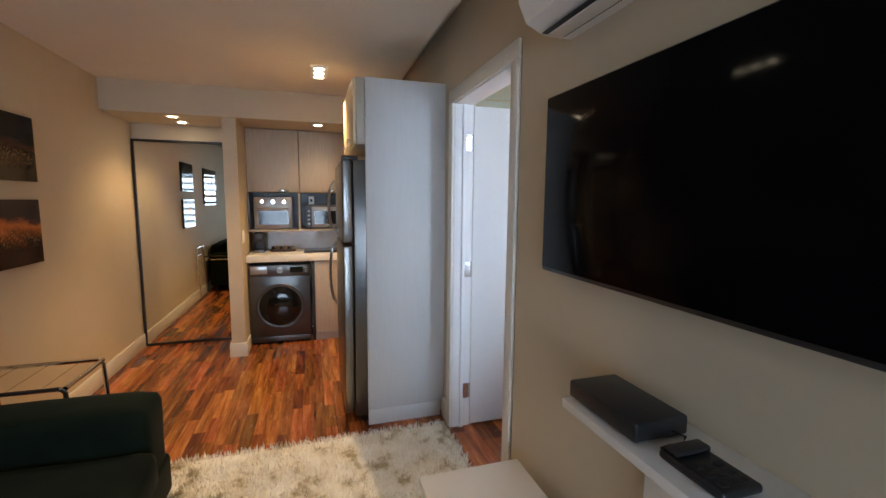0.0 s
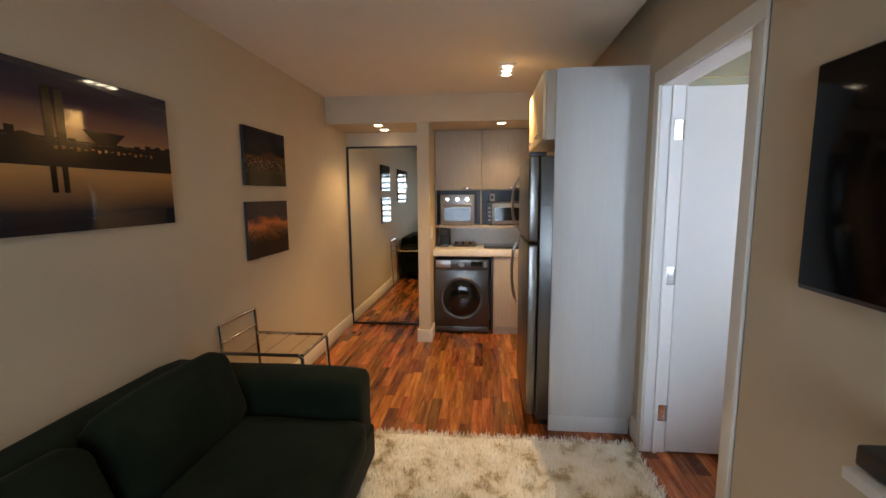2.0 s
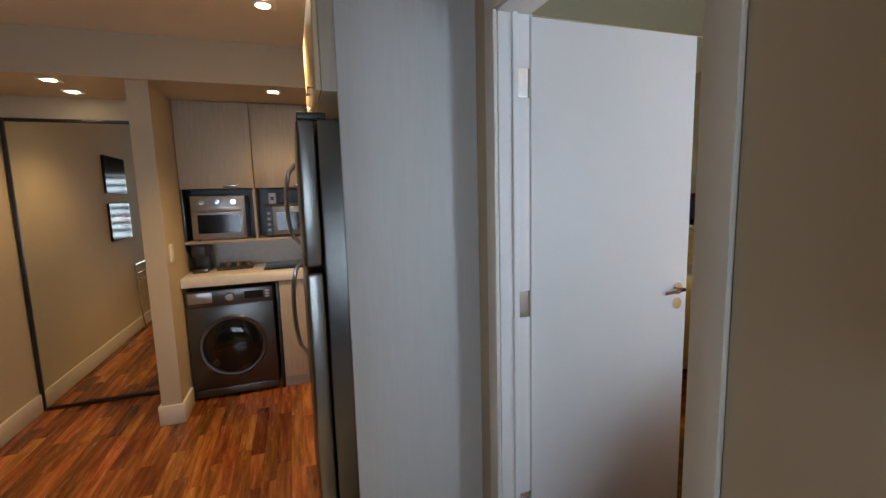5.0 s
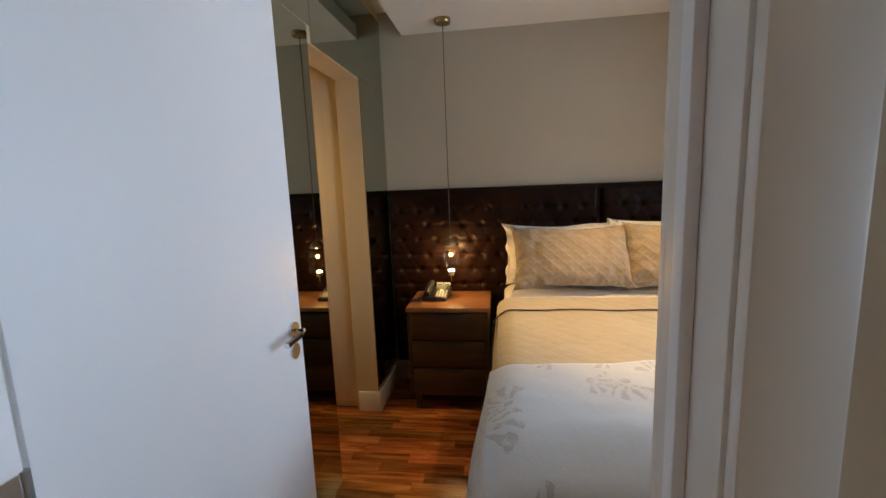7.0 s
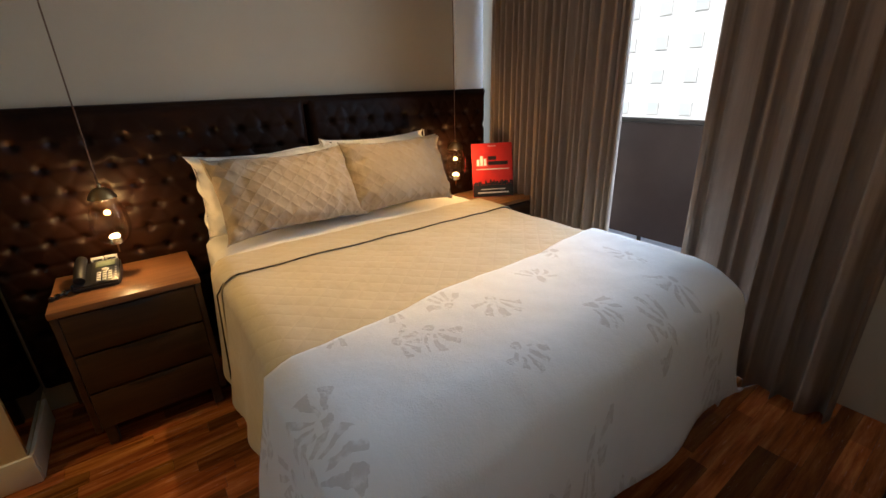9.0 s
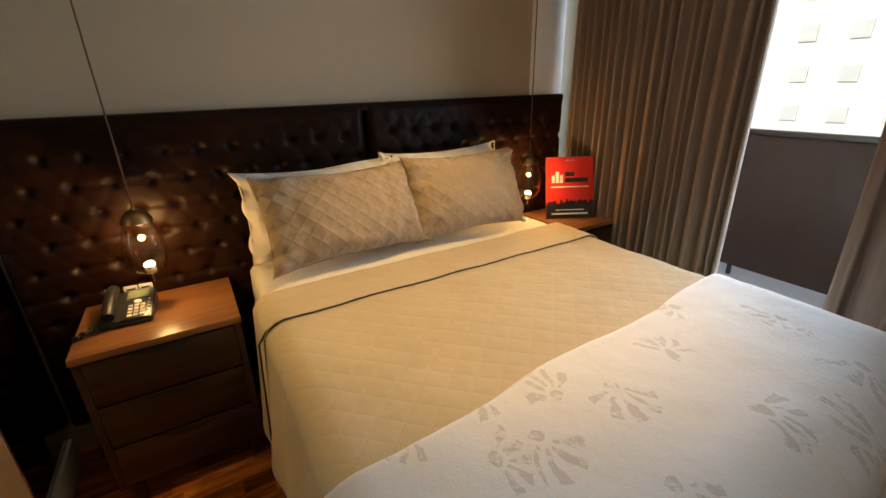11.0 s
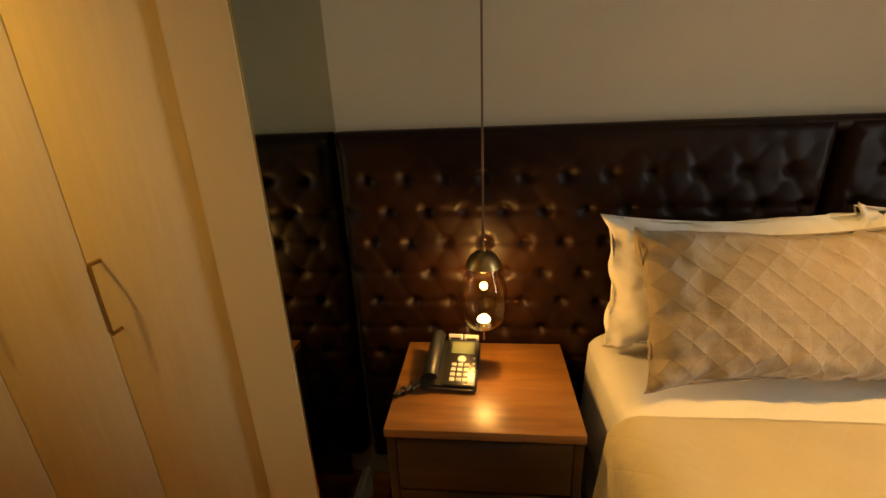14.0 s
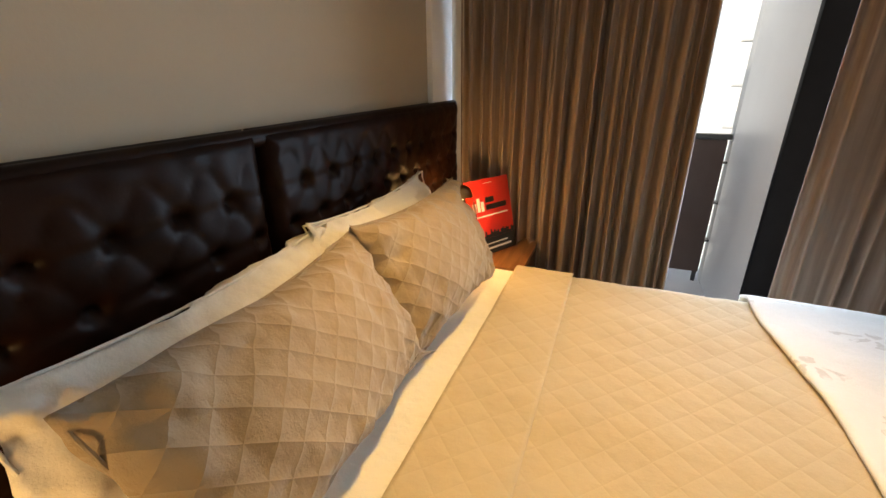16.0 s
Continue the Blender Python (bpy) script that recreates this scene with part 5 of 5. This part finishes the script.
tilt = math.degrees(math.atan2(0.042, 0.2))
fp = part("face_plate", box(-0.094, 0.094, -0.080, 0.018, 0.0, 0.003, 0.001), M_DSTEEL, ph)
fp.matrix_basis = pose(0, 0, 0.0425, 0, -tilt, 0)
part("display", box(0.03, 0.082, -0.068, 0.006, 0.0035, 0.007, 0.001), M_LCD, fp, "grey-green display")
part("navigation_key", lathe([(0.0, 0.008), (0.012, 0.008), (0.014, 0.0035)], 20, (0.008, -0.032, 0)), M_KEY, fp)
for i in range(4):
    for j in range(3):
        part("key", box(-0.083 + i * 0.02, -0.070 + i * 0.02, -0.058 + j * 0.02, -0.043 + j * 0.02, 0.0035, 0.007, 0.001), M_KEY, fp)
for k in range(5):
    part("key", box(-0.08 + k * 0.022, -0.07 + k * 0.022, -0.075, -0.067, 0.0035, 0.006, 0.001), M_KEY, fp)
hs = part("handset", tube([(-0.085, 0.052, 0.045), (-0.05, 0.052, 0.062), (0.0, 0.052, 0.072), (0.05, 0.052, 0.082), (0.088, 0.052, 0.083)], 0.021, 12), M_BLACK, ph, "black handset")
pts = [(-0.08, 0.08, 0.03)] + [(-0.08 - 0.06 * math.sin(k / 19 * math.pi) + 0.008 * math.cos(k * 2.1), 0.085 + 0.065 * math.sin(k / 19 * math.pi * 0.9), 0.012 + 0.006 * math.sin(k * 2.1)) for k in range(20)]
part("coiled_cord", tube(pts, 0.006, 8), M_RUBBER, ph)
for y0, y1 in ((-0.078, -0.030), (-0.026, 0.022)):
    tag = part("label_card", box(0.096, 0.099, y0, y1, 0.056, 0.084, 0.0005), M_PAPER, ph, "white printed card clipped to the top")
    part("writing", box(0.0945, 0.0955, y0 + 0.008, y1 - 0.008, 0.066, 0.072), M_BLACK, tag)

# red display board on the far nightstand, leaning on the curtain corner
sg = base_of("display_board", 2.47, -2.605, 0.703, "red and black printed display board leaning on the nightstand", "sign", rz=-29)
W, Hh = 0.30, 0.385
bd = part("board", box(-0.004, 0.004, -W / 2, W / 2, 0, Hh, 0.001), M_RED, sg)
X1 = -0.0052
part("black_band", box(X1, X1 + 0.001, -W / 2 + 0.001, W / 2 - 0.001, 0.002, 0.085), M_BLACK, bd)
rr = random.Random(3)
for k in range(24):
    y = W / 2 - 0.004 - k * 0.0123
    part("skyline_tower", box(X1 - 0.0004, X1 + 0.001, y - 0.011, y, 0.0855, 0.095 + rr.random() * 0.03), M_BLACK, bd)
for k, (h0, h1) in enumerate(((0.0, 0.045), (0.0, 0.07), (0.0, 0.05))):
    y = 0.115 - k * 0.026
    part("emblem_bar", box(X1, X1 + 0.001, y - 0.020, y, 0.225 + h0, 0.225 + h1), M_INKW, bd)
part("title_bar", box(X1, X1 + 0.001, -0.03, 0.03, 0.265, 0.292), M_BLACK, bd)
part("title_bar", box(X1, X1 + 0.001, -0.115, 0.03, 0.228, 0.255), M_BLACK, bd)
part("text_line", box(X1, X1 + 0.001, -0.12, 0.12, 0.196, 0.203), M_INKW, bd)
part("text_line", box(X1 - 0.001, X1, -0.09, 0.09, 0.052, 0.058), M_INKW, bd)
part("text_line", box(X1 - 0.001, X1, -0.115, 0.115, 0.026, 0.036), M_INKW, bd)
part("text_line", box(X1, X1 + 0.001, -0.03, 0.03, 0.362, 0.366), M_INKW, bd)
sg.matrix_world = sg.matrix_world @ pose(0, 0, 0, 0, 14, 0)


def curtain(x0, x1, y, zt, folds, seed, label, flare=0.0, depth=0.052):
    t = tagged(holder("curtain"), label, "curtain", "bedroom curtains")
    nx = folds * 14

    def fn(u, v):
        x = x0 + (x1 - x0) * u
        z = 0.004 + (zt - 0.004) * v
        ph_ = u * folds * 2 * math.pi + 4.2 * noise.noise(Vector((u * 6, seed, 0))) + 1.6 * noise.noise(Vector((u * 17, seed, 7))) + 0.6 * noise.noise(Vector((u * 9, v * 1.5, seed)))
        amp = depth * (0.75 + 0.9 * noise.noise(Vector((u * 11, seed, 3)))) * (1.1 - 0.25 * v)
        return (x + 0.007 * math.cos(ph_) + flare * (1 - v) * (u - 0.5), y + amp * math.sin(ph_) + 0.010 * math.sin(2 * ph_ + seed), z)

    part("cloth", sheet(nx, 24, fn), M_CURT, t, angle=180, solid=0.003)
    return t


curtain(1.635, 2.725, -2.815, ZC - 0.012, 19, 1, "floor-length taupe pleated curtain beside the headboard", depth=0.047)
curtain(0.42, 1.195, -2.80, ZC - 0.012, 8, 5, "drawn-back taupe curtain hanging in heavy folds")
cr = base_of("curtain_rail", 1.6, -2.81, ZC - 0.01, "slim white curtain track under the ceiling", "curtain rail")
part("track", box(-1.3, 1.19, -0.02, 0.02, 0.0, 0.014, 0.002), M_WHITE, cr)
part("end_cap", box(-1.31, -1.3, -0.022, 0.022, -0.002, 0.014, 0.002), M_WHITE, cr)

# ---- parquet, strip by strip ----
ROOM = Vector((0, 0, 0))
PW = 0.075
fl = tagged(holder("floor"), "glossy reddish-brown hardwood strip parquet", "floor", kind="structure")
LENS = (0.32, 0.45, 0.6)
plank_me = []
for L in LENS:
    bm = box(-PW / 2 + 0.0005, PW / 2 - 0.0005, -L / 2 + 0.0005, L / 2 - 0.0005, -0.012, 0.0)
    plank_me.append(finish(bm, "plank", M_FLOOR, smooth=False))
rr = random.Random(11)
singles = 0


def near(x, y):
    return (-2.4 < x < -0.6 and -0.15 < y < 1.75) or (0.9 < x < 2.35 and -0.72 < y < 0.10)


zones = [(XL, 0.0, YB, 2.46), (0.0, XH, YW - 0.1, 2.2)]
rest_v, rest_f = [], []
for xa, xb, ya, yb in zones:
    x = xa + PW / 2
    while x - PW / 2 < xb - 0.001:
        y = ya - rr.random() * 0.4
        while y < yb:
            k = rr.randrange(3)
            L = LENS[k]
            yc = y + L / 2
            if near(x, yc) and singles < 300:
                o = new("plank", plank_me[k])
                o.parent = fl
                o.location = (x, yc, rr.uniform(-0.0006, 0.0))
                singles += 1
            else:
                n = len(rest_v)
                a, b, c, d = x - PW / 2 + 0.0005, min(x + PW / 2, xb) - 0.0005, max(y, ya) + 0.0005, min(y + L, yb) - 0.0005
                zt = rr.uniform(-0.0006, 0.0)
                rest_v += [(a, c, -0.012), (b, c, -0.012), (b, d, -0.012), (a, d, -0.012), (a, c, zt), (b, c, zt), (b, d, zt), (a, d, zt)]
                rest_f += [tuple(n + q for q in f) for f in ((4, 5, 6, 7), (0, 1, 5, 4), (1, 2, 6, 5), (2, 3, 7, 6), (3, 0, 4, 7))]
            y += L
        x += PW
me = bpy.data.meshes.new("planks")
me.from_pydata(rest_v, [], rest_f)
me.materials.append(wood("parquet_wood_far", (0.085, 0.018, 0.006), (0.29, 0.080, 0.021), (0.52, 0.20, 0.06), 1, 1.0, 0.22, 0.0))
nt_ = me.materials[0].node_tree
geo = nt_.nodes.new("ShaderNodeNewGeometry")
hue = nt_.nodes.new("ShaderNodeHueSaturation")
mr = nt_.nodes.new("ShaderNodeMapRange")
mr.inputs["To Min"].default_value, mr.inputs["To Max"].default_value = 0.38, 1.62
nt_.links.new(geo.outputs["Random Per Island"], mr.inputs[0])
nt_.links.new(mr.outputs[0], hue.inputs["Value"])
bs = nt_.nodes["Principled BSDF"]
src = bs.inputs["Base Color"].links[0].from_socket
nt_.links.new(src, hue.inputs["Color"])
nt_.links.new(hue.outputs[0], bs.inputs["Base Color"])
o = new("planks", me)
o.parent = fl
o["kind"] = "stuff"
